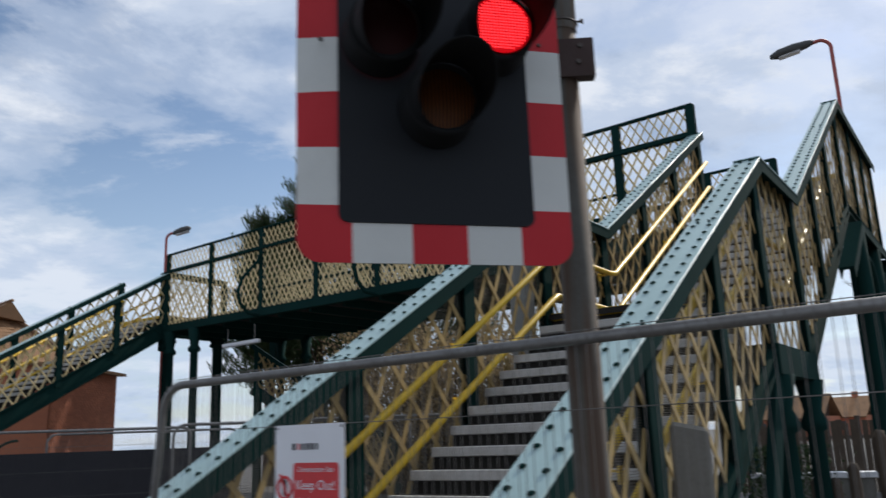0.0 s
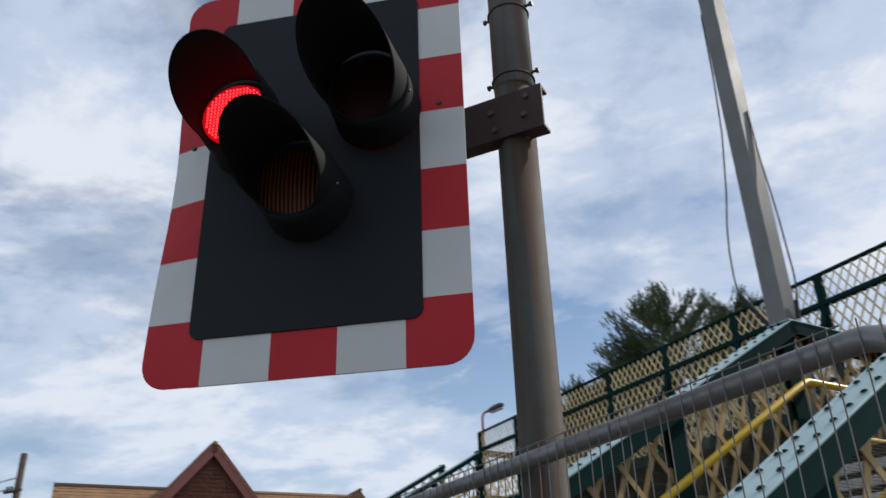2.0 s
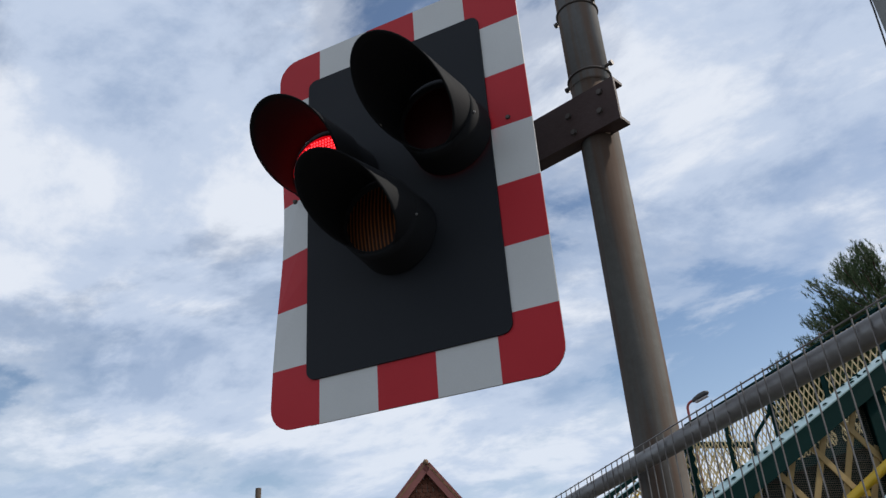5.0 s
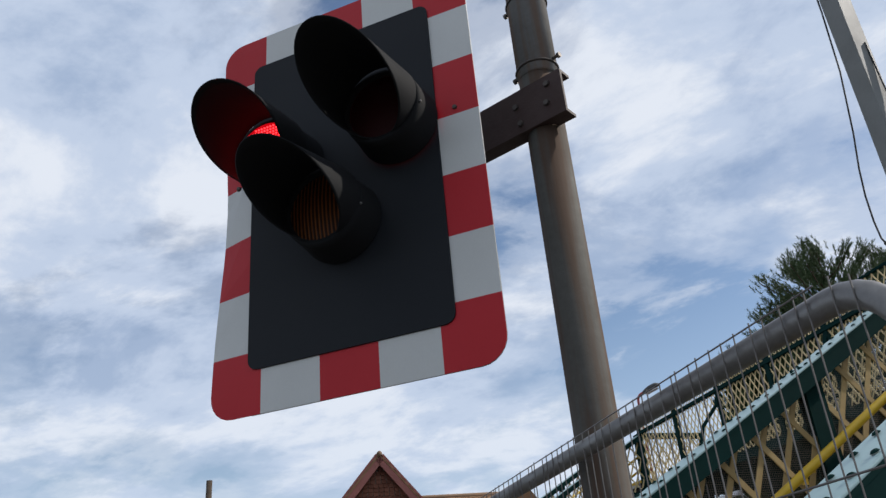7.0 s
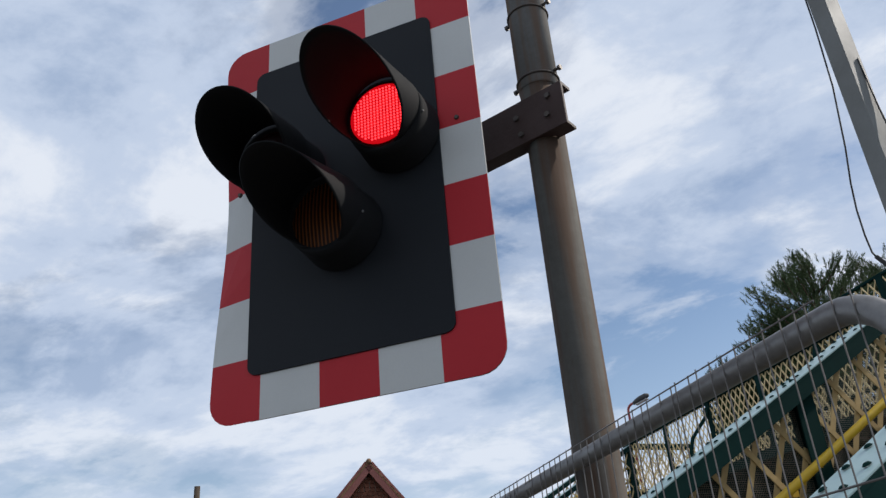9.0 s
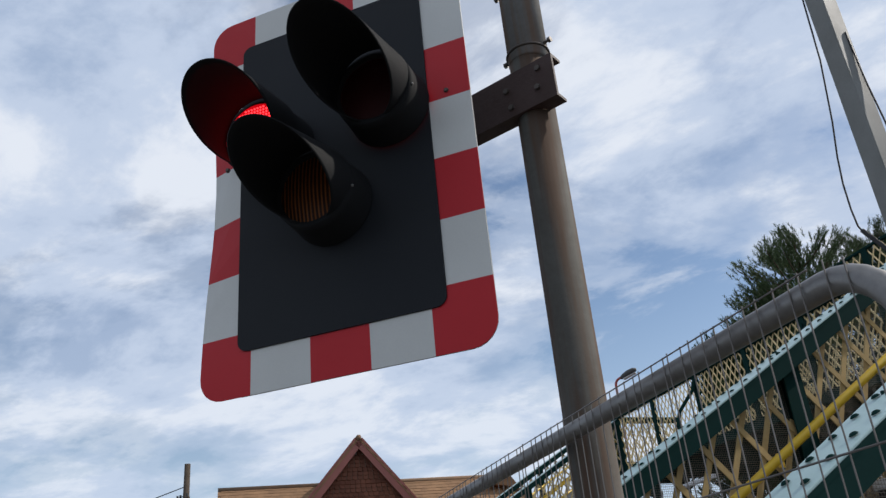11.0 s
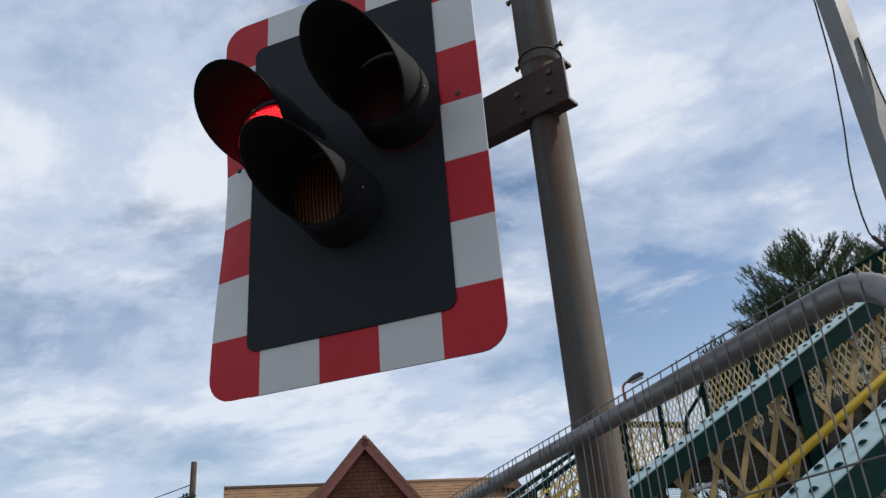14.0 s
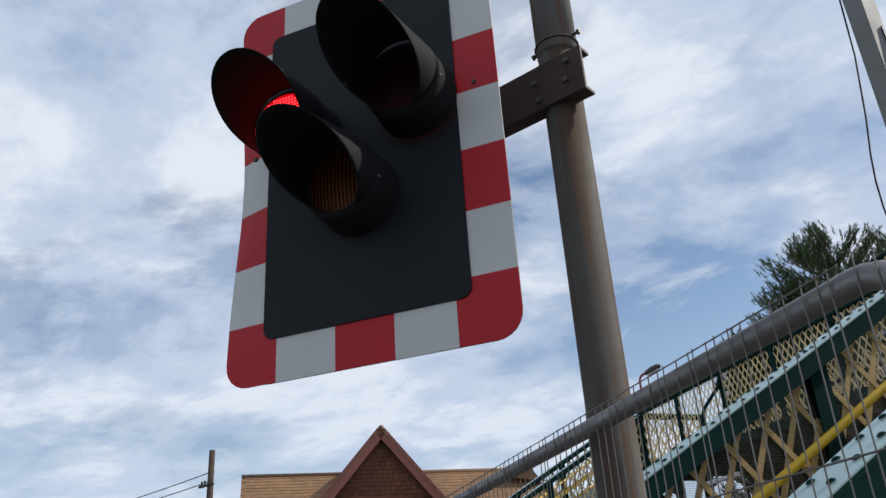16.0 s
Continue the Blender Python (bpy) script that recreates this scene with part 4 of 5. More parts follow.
E0 = (-0.19, -2.156)
x, y = polar(E0, -6.3, 30)
street_lamp(x, y, 9.40, -10, 0.28, "red station street lamp with a grey lantern", 0.28, 0.8)
x, y = polar(E0, 41.6, 20)
street_lamp(x, y, 10.9, 180 - 40, 0.42, "red street lamp with a grey lantern beyond the stair", -0.16, 1.3)


def build_telegraph():
    x, y = polar((0.98, -1.84), -38.6, 34)
    p = thing("telegraph_pole", at(x, y, 0), "weathered timber telegraph pole with a short crossarm", "telegraph pole")
    bm = bmesh.new()
    tube(bm, [(0, 0, 0), (0, 0, 4), (0, 0, 8.42)], [0.16, 0.14, 0.115], 14)
    part("shaft", bm, TIMBER, p, "", True)
    bm = bmesh.new()
    box(bm, 1.0, 0.09, 0.09, at(-0.1, -0.12, 7.05) @ pose(0, 0, 0, 0, 0, -20))
    part("crossarm", bm, TIMBER, p)
    for dx in (-0.45, -0.25, 0.2):
        bm = bmesh.new()
        tube(bm, [(dx, -0.12 - dx * 0.36, 7.08), (dx, -0.12 - dx * 0.36, 7.25)], [0.03, 0.045], 8)
        part("insulator", bm, LANTERN, p)
    for k, (z0, z1) in enumerate(((7.55, 6.2), (7.2, 6.05))):
        bm = bmesh.new()
        tube(bm, [(-0.1 - 14 * q / 10, 1.0 * q / 10, z0 + (z1 - z0) * q / 10 - 0.8 * q / 10 * (1 - q / 10)) for q in range(11)], 0.02, 5)
        part("line_wire", bm, CABLE, p)


build_telegraph()


# ---------------------------------------------------------------- the tile-hung house
def build_house():
    gx, gy = polar((0.98, -1.84), -27.2, 33)
    face = 27.2 + 8
    h = thing("house", at(gx, gy, 0) @ pose(0, 0, 0, 0, 0, face), "red-brown tile-hung house with a steep gable and clay tile roof", "house")
    apex, half, foot = 8.76, 3.6, 4.5
    rise = apex - foot
    # gable wall
    bm = bmesh.new()
    plate(bm, [(-half, 0), (half, 0), (half, foot), (0, apex - 0.25), (-half, foot)], 0.3, 0.0)
    part("gable_wall", bm, MORTAR, h)
    rows = 0
    z = foot - 0.6
    tiles = []
    while z < apex - 0.35:
        wid = half * min(1, (apex - 0.12 - z) / rise) + 0.02
        n = int(2 * wid / 0.20)
        shaped = z > apex - 1.55 or (int((z - foot) / 0.16) // 4) % 2 == 1
        for i in range(n):
            x = -wid + (i + 0.5) * 2 * wid / max(n, 1) + (0.05 if rows % 2 else -0.05)
            if shaped:
                tiles.append((x, z, True))
            else:
                tiles.append((x, z, False))
        z += 0.16
        rows += 1
    vs, fs = [], []
    for x, z, shaped in tiles:
        k = len(vs)
        o = [(-0.097, 0.17), (-0.097, 0.04), (-0.06, 0.0), (0.06, 0.0), (0.097, 0.04), (0.097, 0.17)] if shaped else [(-0.098, 0.17), (-0.098, 0.0), (0.098, 0.0), (0.098, 0.17)]
        yb = random.uniform(-0.008, 0.004)
        vs += [(x + a, -0.02 - 0.035 * (0.17 - b) / 0.17 + yb, z + b) for a, b in o] + [(x + a, -0.002, z + b) for a, b in o]
        n = len(o)
        fs.append(list(range(k, k + n)))
        fs += [(k + i, k + (i + 1) % n, k + n + (i + 1) % n, k + n + i) for i in range(n)]
    me = bpy.data.meshes.new("hung_tiles")
    me.from_pydata(vs, [], fs)
    me.materials.append(HUNG)
    ob = new("hung_tiles", me)
    ob.parent = h
    tagged(ob, "courses of dark red hung tiles, some with cut corners", kind="stuff")
    for s in (-1, 1):
        bm = bmesh.new()
        beam(bm, (s * (half + 0.35), -0.30, foot - 0.43), (0, -0.30, apex - 0.02), 0.06, 0.40, (0, 1, 0))
        part("bargeboard", bm, BARGE, h, "faded red bargeboard")
        # gable roof slopes, tiled
        bm = bmesh.new()
        beam(bm, (s * (half + 0.45), 2.6, foot - 0.42), (0.0, 2.6, apex + 0.08), 5.9, 0.06, (0, 1, 0))
        part("roof", bm, TILE, h)
        roof_tiles(h, Vector((s * (half + 0.45), -0.36, foot - 0.38)), Vector((0, -0.36, apex + 0.12)), Vector((0, 1, 0)), 5.8)
    bm = bmesh.new()
    tube(bm, [(0, -0.4, apex + 0.1), (0, 5.5, apex + 0.1)], 0.11, 10)
    part("ridge", bm, RIDGE, h, "", True)
    # cross wing behind, its ridge a little lower
    for x0, x1, nm in ((-5.3, 7.1, "cross"),):
        zr, zf, yr = 7.85, 4.6, 4.6
        bm = bmesh.new()
        box(bm, x1 - x0, 5.6, zf, at((x0 + x1) / 2, yr, zf / 2))
        part("wall", bm, BRICK, h)
        for s in (-1, 1):
            bm = bmesh.new()
            beam(bm, ((x0 + x1) / 2, yr + s * 3.3, zf - 0.1), ((x0 + x1) / 2, yr, zr), x1 - x0 + 0.4, 0.08, (1, 0, 0))
            part("roof", bm, TILE, h)
        roof_tiles(h, Vector((x0 - 0.2, yr - 3.3, zf - 0.05)), Vector((x0 - 0.2, yr, zr + 0.05)), Vector((1, 0, 0)), x1 - x0 + 0.4)
        bm = bmesh.new()
        tube(bm, [(x0 - 0.2, yr, zr + 0.04), (x1 + 0.2, yr, zr + 0.04)], 0.11, 10)
        part("ridge", bm, RIDGE, h, "", True)
    # hipped end of the wing, with a small gablet at its head
    bm = bmesh.new()
    xe = 10.6
    v = [bm.verts.new(c) for c in ((7.0, 1.3, 4.52), (xe, 1.3, 4.52), (xe, 7.9, 4.52), (7.0, 7.9, 4.52), (7.0, 4.6, 7.88))]
    for f in ((0, 1, 4), (1, 2, 4), (2, 3, 4), (3, 0, 4), (3, 2, 1, 0)):
        bm.faces.new([v[i] for i in f])
    part("hip_roof", bm, TILE, h, "hipped clay tile roof end")
    bm = bmesh.new()
    tube(bm, [(7.0, 4.6, 7.93), (xe, 1.3, 4.57)], 0.1, 8)
    part("hip_ridge", bm, RIDGE, h, "", True)
    bm = bmesh.new()
    plate(bm, [(6.3, 7.45), (7.9, 7.2), (7.25, 8.05)], 2.2, 3.6)
    part("gablet", bm, TILE, h)
    bm = bmesh.new()
    tube(bm, [(7.25, 3.55, 8.07), (7.25, 5.8, 8.07)], 0.08, 8)
    part("gablet_ridge", bm, RIDGE, h, "", True)
    bm = bmesh.new()
    box(bm, 3.4, 6.0, 4.5, at(8.7, 4.6, 2.25))
    part("wall", bm, BRICK, h)


def roof_tiles(parent, a, b, along, length):
    """Rows of plain tiles between the eaves line at a and the ridge line at b."""
    up = b - a
    rows = int(up.length / 0.21)
    nrm = up.cross(along).normalized()
    if nrm.z < 0:
        nrm = -nrm
    vs, fs = [], []
    for r in range(rows):
        n = int(length / 0.30)
        for i in range(n):
            o = a + up * (r / rows) + along * ((i + (0.5 if r % 2 else 0.0)) * length / n)
            lift = random.uniform(0.002, 0.012)
            k = len(vs)
            e = up * (1.15 / rows)
            w = along * (length / n * 0.97)
            vs += [o + nrm * (0.018 + lift), o + w + nrm * (0.018 + lift), o + w + e + nrm * 0.012, o + e + nrm * 0.012, o + nrm * (0.005), o + w + nrm * 0.005]
            fs += [(k, k + 1, k + 2, k + 3), (k, k + 4, k + 5, k + 1)]
    me = bpy.data.meshes.new("roof_tiles")
    me.from_pydata(vs, [], fs)
    me.materials.append(TILE)
    ob = new("roof_tiles", me)
    ob.parent = parent
    tagged(ob, "mottled brown clay roof tiles", kind="stuff")


build_house()


# ---------------------------------------------------------------- pine trees
def pine(x, y, height, spread, seed, label):
    rnd = random.Random(seed)
    t = thing("pine_tree", at(x, y, 0), label, "tree", "pines")
    bm = bmesh.new()
    lean = (rnd.uniform(-0.4, 0.4), rnd.uniform(-0.4, 0.4))
    trunk = [(lean[0] * q * q, lean[1] * q * q, height * 0.96 * q) for q in [i / 8 for i in range(9)]]
    tube(bm, trunk, [0.32 * (1 - 0.85 * i / 8) for i in range(9)], 10)
    part("trunk", bm, BARK, t, "", True)
    tips = []
    count = 84
    for i in range(count):
        q = 0.35 + 0.63 * i / (count - 1)
        base = Vector((lean[0] * q * q, lean[1] * q * q, height * 0.96 * q))
        a = i * 2.4 + rnd.uniform(-0.4, 0.4)
        reach = spread * (1.12 - q) ** 0.85 * rnd.uniform(0.7, 1.15) + 0.45
        d = Vector((math.cos(a), math.sin(a), rnd.uniform(0.1, 0.4) + 0.5 * q))
        end = base + d * reach
        mid = base + d * reach * 0.5 + Vector((0, 0, -0.10 * reach))
        limb = bmesh.new()
        tube(limb, [base, mid, end], [0.05, 0.035, 0.015], 5)
        part("limb", limb, BARK, t)
        tips += [(base.lerp(mid, s) if s < 1 else mid.lerp(end, s - 1), d) for s in (0.75, 1.05, 1.3, 1.5, 1.7, 1.88, 2.0)]
    # each shoot is a bottle brush of needles that points up and out
    vs, fs = [], []
    for p, d in tips:
        for _ in range(9):
            c = p + Vector((rnd.gauss(0, 0.19), rnd.gauss(0, 0.19), rnd.gauss(0.10, 0.13)))
            g = (d * 0.8 + Vector((rnd.uniform(-0.6, 0.6), rnd.uniform(-0.6, 0.6), rnd.uniform(0.4, 1.2)))).normalized()
            for _ in range(26):
                n = (g * 0.9 + 0.8 * Vector((rnd.uniform(-1, 1), rnd.uniform(-1, 1), rnd.uniform(-1, 1)))).normalized()
                w = n.orthogonal().normalized() * 0.014
                ln = rnd.uniform(0.10, 0.18)
                st = c + g * rnd.uniform(-0.18, 0.20)
                k = len(vs)
                vs += [st - w, st + w, st + n * ln]
                fs.append((k, k + 1, k + 2))
    me = bpy.data.meshes.new("crown")
    me.from_pydata(vs, [], fs)
    me.materials.append(NEEDLE)
    ob = new("crown", me)
    ob.parent = t
    tagged(ob, "tufted dark green needles", kind="stuff")


x, y = polar((0.98, -1.84), 5.6, 33)
pine(x, y, 14.3, 5.7, 3, "tall dark green pine tree behind the footbridge")
x, y = polar((0.98, -1.84), 10.0, 35)
pine(x, y, 14.6, 3.6, 5, "tall dark green pine tree behind the footbridge")
x, y = polar((0.98, -1.84), 2.6, 36)
pine(x, y, 13.3, 3.7, 9, "dark green pine tree behind the footbridge")


x, y = polar((-0.593, -2.421), 1.7, 37)
pine(x, y, 11.9, 2.6, 13, "tall dark green pine tree behind the footbridge")


# ---------------------------------------------------------------- what shows under the bridge
def brick_building():
    x0, y0, x1, y1 = -6.5, 25.6, -5.2, 30.3
    l = math.hypot(x1 - x0, y1 - y0)
    b = thing("brick_building", fence_pose((x0, y0), (x1, y1)), "low orange brick station building with a flat roof edge", "building")
    bm = bmesh.new()
    box(bm, l, 3, 4.5, at(l / 2, 1.6, 2.25))
    part("wall_core", bm, BRICK, b)
    bars = []
    for r in range(56):
        n = int(l / 0.235)
        for i in range(n):
            xx = (i + (0.5 if r % 2 else 0)) * 0.235
            if xx + 0.22 < l:
                bars.append(((xx + 0.005, 0.095, 0.06 + r * 0.078), (xx + 0.225, 0.095, 0.06 + r * 0.078), 0.03, 0.066, (0, 1, 0)))
    tagged(fast_boxes("bricks", bars, BRICK, b), "orange stretcher bricks", kind="stuff")
    bm = bmesh.new()
    beam(bm, (l / 2, -0.2, 4.5), (l / 2, 3.2, 4.62), l + 0.3, 0.1, (1, 0, 0))
    part("roof", bm, TILE, b)


brick_building()

for az, dist, turn, wd in ((-17, 14.5, 2, 3.4), (-4.5, 12.5, -6, 3.4), (-12, 17, 0, 3.4), (4, 11.5, -8, 3.4)):
    x, y = polar((-0.593, -2.421), az, dist)
    fence_panel(at(x, y, 0) @ pose(0, 0, 0, 0, 0, turn), wd, "galvanised site fence panel beyond the stair", netting=az < -10, wires=True)


def far_houses():
    for az, dist, w, hh, rr in ((35.7, 100, 9.0, 2.6, 5.0), (38.3, 108, 9.0, 2.6, 4.8), (40.5, 112, 8.0, 2.6, 4.6)):
        x, y = polar(E0, az, dist)
        f = thing("far_house", at(x, y, 0) @ pose(0, 0, 0, 0, 0, -az - 20), "distant red brick house with a brown tiled roof", "house", "far houses")
        bm = bmesh.new()
        box(bm, w, 6, hh, at(0, 3, hh / 2))
        part("wall", bm, BRICK, f)
        for s in (-1, 1):
            bm = bmesh.new()
            beam(bm, (0, 3 + s * 3.3, hh - 0.2), (0, 3, rr), w + 0.4, 0.12, (1, 0, 0))
            part("roof", bm, TILE, f)
        bm = bmesh.new()
        box(bm, 0.6, 0.6, 1.0, at(w * 0.3, 3, rr + 0.1))
        part("chimney", bm, BRICK, f)
        for xx in (-w * 0.25, w * 0.2):
            bm = bmesh.new()
            box(bm, 1.0, 0.08, 1.0, at(xx, -0.02, 1.5))
            part("window", bm, LANTERN, f)


far_houses()


def concrete_post():
    x, y = polar(E0, 26.9, 3.95)
    p = thing("concrete_post", at(x, y, 0) @ pose(0, 0, 0, 0, 0, -30), "grey concrete post with a weathered sloping top", "post")
    bm = bmesh.new()
    box(bm, 0.19, 0.18, 1.77, at(0, 0, 0.885), 0.02)
    for v in bm.verts:
        if v.co.z > 1.6:
            v.co.z += 0.06 - abs(v.co.x + 0.03) * 0.55
    part("shaft", bm, CONCRETE, p)


concrete_post()


def timber_posts():
    for az, dist, hh in ((37.5, 8.5, 1.25), (38.6, 8.2, 1.4), (40.3, 7.4, 1.7), (36.4, 9.5, 1.2)):
        x, y = polar(E0, az, dist)
        p = thing("timber_post", at(x, y, 0) @ pose(0, 0, 0, 0, 0, az), "old rough brown timber post", "post", "old posts")
        bm = bmesh.new()
        tube(bm, [(0, 0, 0), (0.01, 0, hh * 0.5), (0.0, 0.01, hh * 0.96), (0, 0, hh)], [0.065, 0.06, 0.055, 0.03], 9)
        part("shaft", bm, TIMBER, p, "", True)


timber_posts()


def low_wall():
    x0, y0 = polar(E0, 33, 13)
    x1, y1 = polar(E0, 40, 13)
    l = math.hypot(x1 - x0, y1 - y0)
    w = thing("low_wall", fence_pose((x0, y0), (x1, y1)), "low pale rendered wall", "wall")
    bm = bmesh.new()
    box(bm, l, 0.25, 1.0, at(l / 2, 0, 0.5))
    part("wall_face", bm, CONCRETE, w)
    bm = bmesh.new()
    box(bm, l + 0.1, 0.34, 0.08, at(l / 2, 0, 1.04), 0.01)
    part("coping", bm, SIGNM, w)


low_wall()


def board_fence():
    x0, y0 = polar(E0, 32.5, 24)
    x1, y1 = polar(E0, 43, 24)
    l = math.hypot(x1 - x0, y1 - y0)
    f = thing("board_fence", fence_pose((x0, y0), (x1, y1)), "weathered grey-brown timber board fence", "fence")
    bm = bmesh.new()
    box(bm, 0.14, 0.02, 1.85, at(0.07, 0, 0.925))
    first = part("board", bm, TIMBER, f)
    for i in range(1, int(l / 0.15)):
        o = new("board", first.data)
        o.parent = f
        o.matrix_basis = at(i * 0.15, random.uniform(-0.01, 0.01), random.uniform(-0.12, 0.1)) @ pose(0, 0, 0, 0, random.uniform(-0.6, 0.6), 0)
    for z in (0.5, 1.4):
        bm = bmesh.new()
        box(bm, l, 0.05, 0.09, at(l / 2, 0.04, z))
        part("rail", bm, TIMBER, f)


board_fence()


def shrub():
    x, y = polar(E0, 34.6, 11.5)
    rnd = random.Random(21)
    s = thing("shrub", at(x, y, 0), "small leafy green shrub beside the low wall", "shrub")
    bm = bmesh.new()
    for i in range(9):
        a, rr = i * 0.7, rnd.uniform(0.2, 0.45)
        tube(bm, [(0, 0, 0), (0.3 * rr * math.cos(a), 0.3 * rr * math.sin(a), 0.7), (rr * math.cos(a), rr * math.sin(a), rnd.uniform(1.0, 1.4))], [0.02, 0.014, 0.006], 5)
    part("stems", bm, BARK, s)
    vs, fs = [], []
    for _ in range(2600):
        p = Vector((rnd.gauss(0, 0.26), rnd.gauss(0, 0.26), rnd.uniform(0.55, 1.5)))
        n = Vector((rnd.uniform(-1, 1), rnd.uniform(-1, 1), rnd.uniform(-0.3, 1))).normalized()
        u, k = n.orthogonal().normalized(), len(vs)
        v = n.cross(u)
        vs += [p - u * 0.02, p + v * 0.035, p + u * 0.02, p - v * 0.03]
        fs.append((k, k + 1, k + 2, k + 3))
    me = bpy.data.meshes.new("leaves")
    me.from_pydata(vs, [], fs)
    me.materials.append(LEAF)
    ob = new("leaves", me)
    ob.parent = s
    tagged(ob, kind="stuff")


shrub()


def platform_ramp():
    """A sloping lattice side of a further stair that shows under the span."""
    a, b = Vector((-0.39, 21.79, 0)), Vector((3.81, 21.44, 0))
    za, zb = 4.64, 1.64
    l = (b - a).length
    s = thing("far_platform_stair", fence_pose(a, b), "cream lattice stair side with a green top plate under the footbridge", "stair")
    for y in (0.0, 1.8):
        chord(s, (0, y, za), (l, y, zb), False, "pale green top plate", 0.2)
        bars = lattice_bars(0.05, l - 0.05, y, lambda x: za - 1.15 + (zb - za) * x / l, 1.1, 0.26, 0.6, 0.04)
        tagged(fast_boxes("lattice", bars, CREAM, s), kind="stuff")
        bm = bmesh.new()
        beam(bm, (0, y, za - 1.3), (l, y, zb - 1.3), 0.06, 0.3, (0, 1, 0))
        part("string_web", bm, GREEN, s)
        for x in (0.1, l * 0.5, l - 0.1):
            bm = bmesh.new()
            box(bm, 0.12, 0.1, za + (zb - za) * x / l - 0.05, at(x, y, (za + (zb - za) * x / l - 0.05) / 2))
            part("post", bm, GREEN, s)
    for i in range(int(l / 0.28)):
        bm = bmesh.new()
        x = 0.2 + i * 0.28
        box(bm, 0.3, 1.7, 0.04, at(x, 0.9, za - 1.2 + (zb - za) * x / l))
        part("step", bm, TREAD, s)


platform_ramp()


def thicket(x, y, height, spread, seed):
    """A dense winter thicket: stems from the ground, forked twigs, and dry brown leaves in ragged clumps with gaps."""
    rnd = random.Random(seed)
    t = thing("thicket", at(x, y, 0), "dense brown winter thicket with dry leaves behind the footbridge", "bush", "thickets")
    stems = bmesh.new()
    vs, fs = [], []
    for i in range(34):
        a, rr = rnd.uniform(0, 6.28), spread * math.sqrt(rnd.uniform(0.02, 1))
        top = Vector((rr * math.cos(a), rr * math.sin(a), height * rnd.uniform(0.55, 1.0) * (1 - 0.25 * (rr / spread) ** 2)))
        foot = Vector((top.x * 0.55, top.y * 0.55, 0))
        mid = foot.lerp(top, 0.5) + Vector((rnd.uniform(-0.3, 0.3), rnd.uniform(-0.3, 0.3), 0))
        tube(stems, [foot, mid, top], [0.07, 0.045, 0.012], 5)
        for k in range(11):
            q = 0.2 + 0.8 * k / 10
            c = (foot.lerp(mid, q * 2) if q < 0.5 else mid.lerp(top, q * 2 - 1)) + Vector((rnd.gauss(0, 0.35), rnd.gauss(0, 0.35), rnd.gauss(0, 0.2)))
            tube(stems, [foot.lerp(top, q), c], [0.014, 0.006], 3)
            for _ in range(38):
                o = c + Vector((rnd.gauss(0, 0.27), rnd.gauss(0, 0.27), rnd.gauss(0, 0.24)))
                n = Vector((rnd.uniform(-1, 1), rnd.uniform(-1, 1), rnd.uniform(-0.3, 1))).normalized()
                u = n.orthogonal().normalized() * rnd.uniform(0.03, 0.055)
                v, j = n.cross(u) * 1.5, len(vs)
                vs += [o - u, o + v, o + u, o - v]
                fs.append((j, j + 1, j + 2, j + 3))
    tagged(part("stems", stems, BARK, t), kind="stuff")
    me = bpy.data.meshes.new("leaves")
    me.from_pydata(vs, [], fs)
    me.materials.append(DRYLEAF)
    ob = new("leaves", me)
    ob.parent = t
    tagged(ob, kind="stuff")


for az, dist, hh, sp, seed in ((9.0, 29, 7.0, 2.1, 32), (14.0, 30, 7.2, 2.2, 33), (19, 29, 6.4, 2.3, 34)):
    x, y = polar(E0, az, dist)
    thicket(x, y, hh, sp, seed)


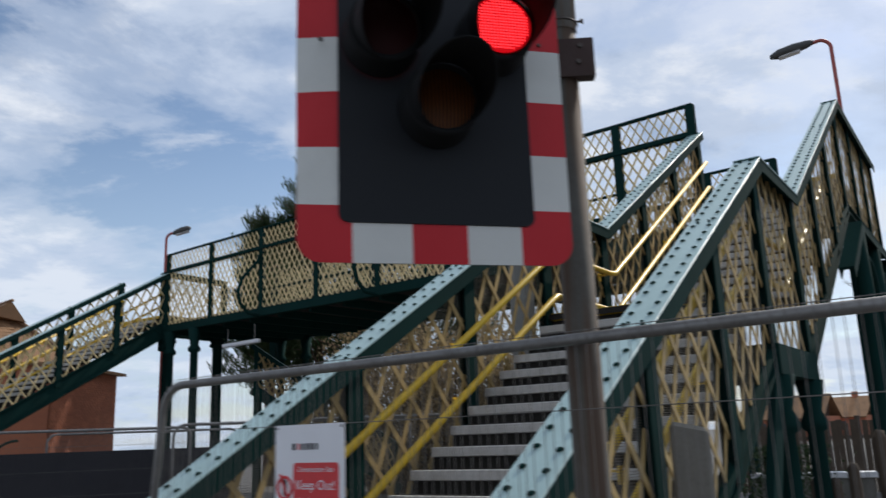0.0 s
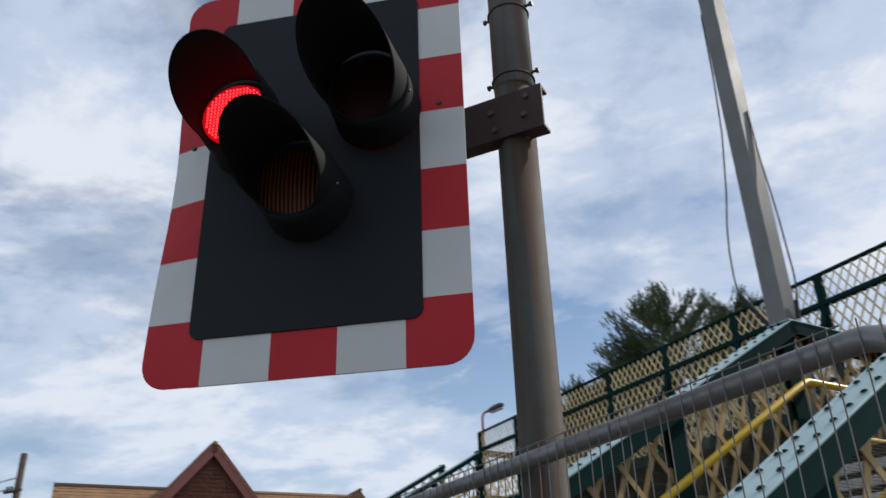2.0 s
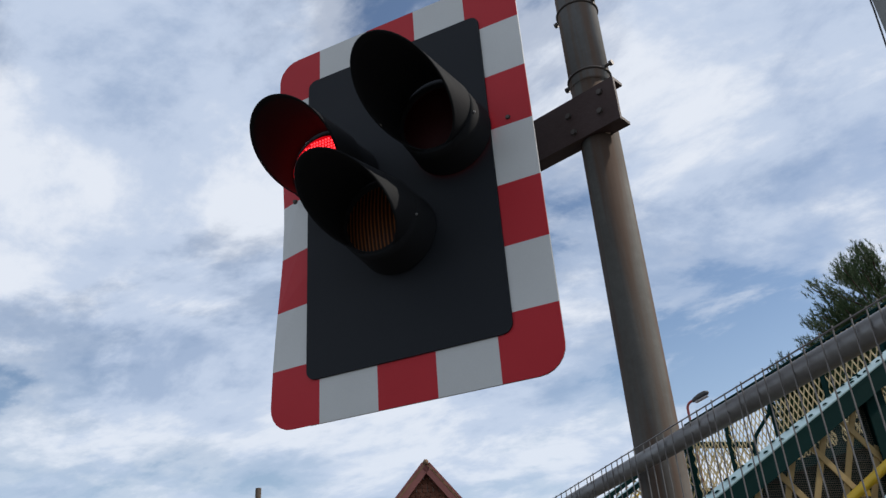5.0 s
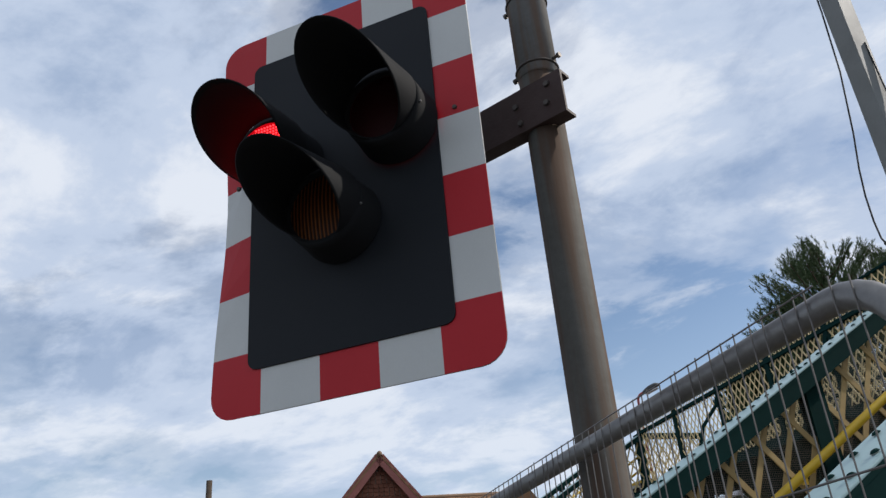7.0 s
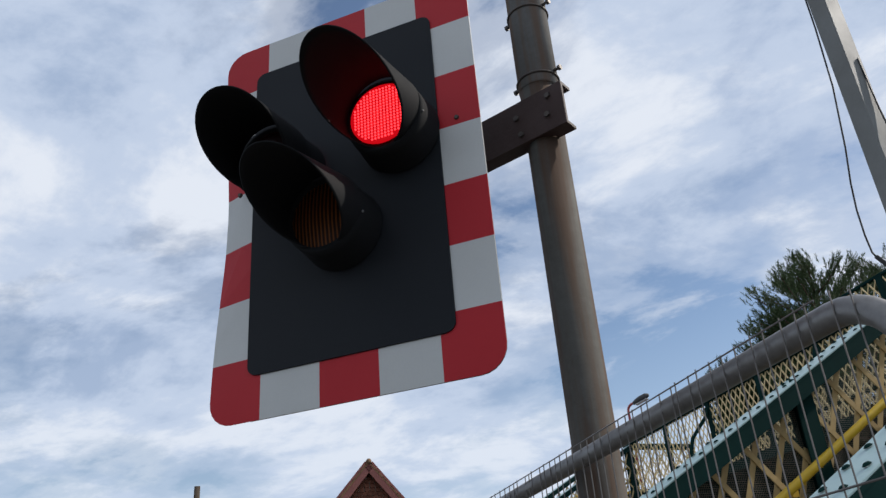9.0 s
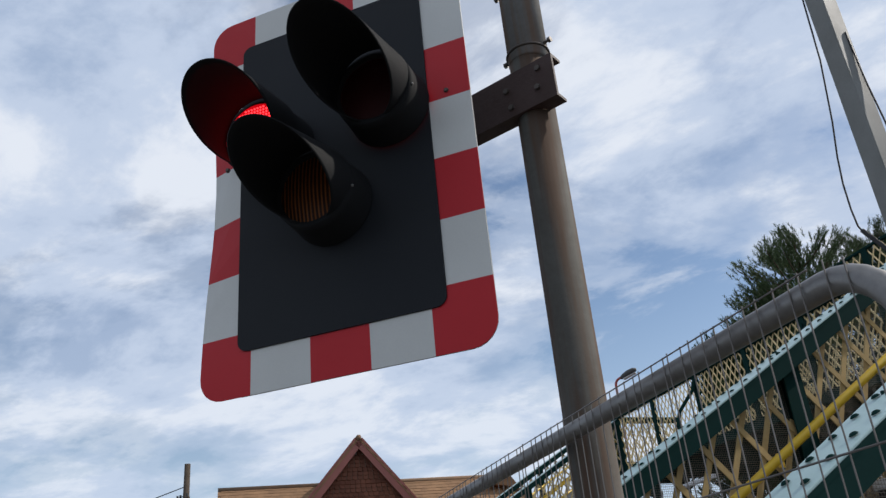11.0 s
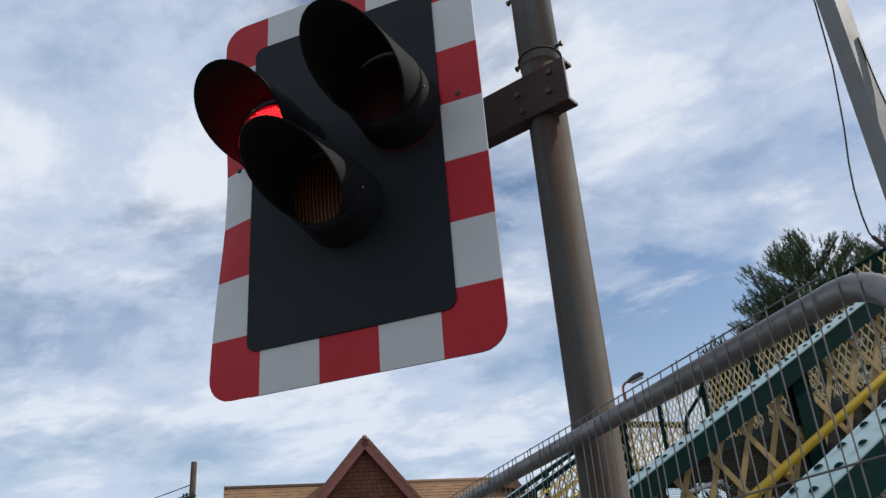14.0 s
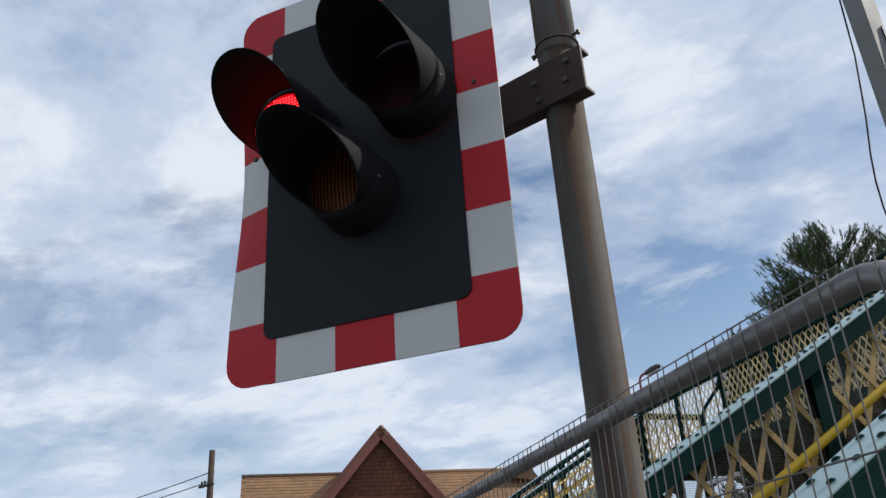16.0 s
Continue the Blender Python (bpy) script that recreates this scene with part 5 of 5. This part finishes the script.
def bare_tree():
    x, y = polar(E0, 47.5, 24)
    rnd = random.Random(8)
    t = thing("bare_tree", at(x, y, 0), "leafless brown winter tree with fine twigs", "tree")
    trunk, limbs, twigs = bmesh.new(), bmesh.new(), bmesh.new()
    tube(trunk, [(0, 0, 0), (0.05, 0, 1.5), (0.1, 0.05, 3.2)], [0.2, 0.16, 0.12], 10)

    def grow(p, d, length, r, level):
        mid = p + d * length * 0.5 + Vector((rnd.uniform(-0.1, 0.1), rnd.uniform(-0.1, 0.1), 0)) * length
        end = p + d * length
        tube(limbs if level < 2 else twigs, [p, mid, end], [r, r * 0.8, r * 0.6], 5 if level < 2 else 3)
        if level < 4:
            for _ in range(4 if level < 3 else 3):
                g = (d + Vector((rnd.uniform(-0.9, 0.9), rnd.uniform(-0.9, 0.9), rnd.uniform(-0.2, 0.7)))).normalized()
                grow(mid.lerp(end, rnd.uniform(0.1, 1.0)), g, length * rnd.uniform(0.55, 0.75), r * 0.55, level + 1)

    for i in range(6):
        a = i * 1.05
        grow(Vector((0.1, 0.05, 2.2 + 0.18 * i)), Vector((math.cos(a), math.sin(a), 0.9)).normalized(), rnd.uniform(1.5, 2.1), 0.07, 0)
    part("trunk", trunk, BARK, t, "", True)
    tagged(part("branchwork", limbs, BARK, t), kind="stuff")
    tagged(part("twigs", twigs, BARK, t), kind="stuff")


bare_tree()


# ---------------------------------------------------------------- motion of the flashing lamps
SWITCH = [0.25, 0.64, 1.03, 1.43, 1.79, 2.18, 2.57, 2.95, 3.33, 3.69, 4.04, 4.39, 4.74, 5.1, 5.45, 5.85, 6.25, 6.61, 7.0 - 0.03, 7.36, 7.74, 8.1, 8.46, 8.84, 9.15, 9.6, 9.95, 10.32, 10.69, 11.06,
          11.44, 11.81, 12.18, 12.55, 12.88, 13.25, 13.62, 14.03, 14.38, 14.72, 15.1, 15.47, 15.82]


def motions():
    """Each lit cluster comes forward to its lens while its lamp is on, and goes back into the housing while it is off."""
    for key, first_on in (("right", True), ("left", False)):
        on = first_on
        place = {True: at(0, -0.140, 0), False: at(0, -0.060, 0)}
        rows = [(0.0, place[on])]
        for t in SWITCH:
            rows.append((t - 0.02, place[on]))
            on = not on
            rows.append((t + 0.02, place[on]))
        rows.append((16.0, place[on]))
        walk(LEDS[key], rows)


motions()
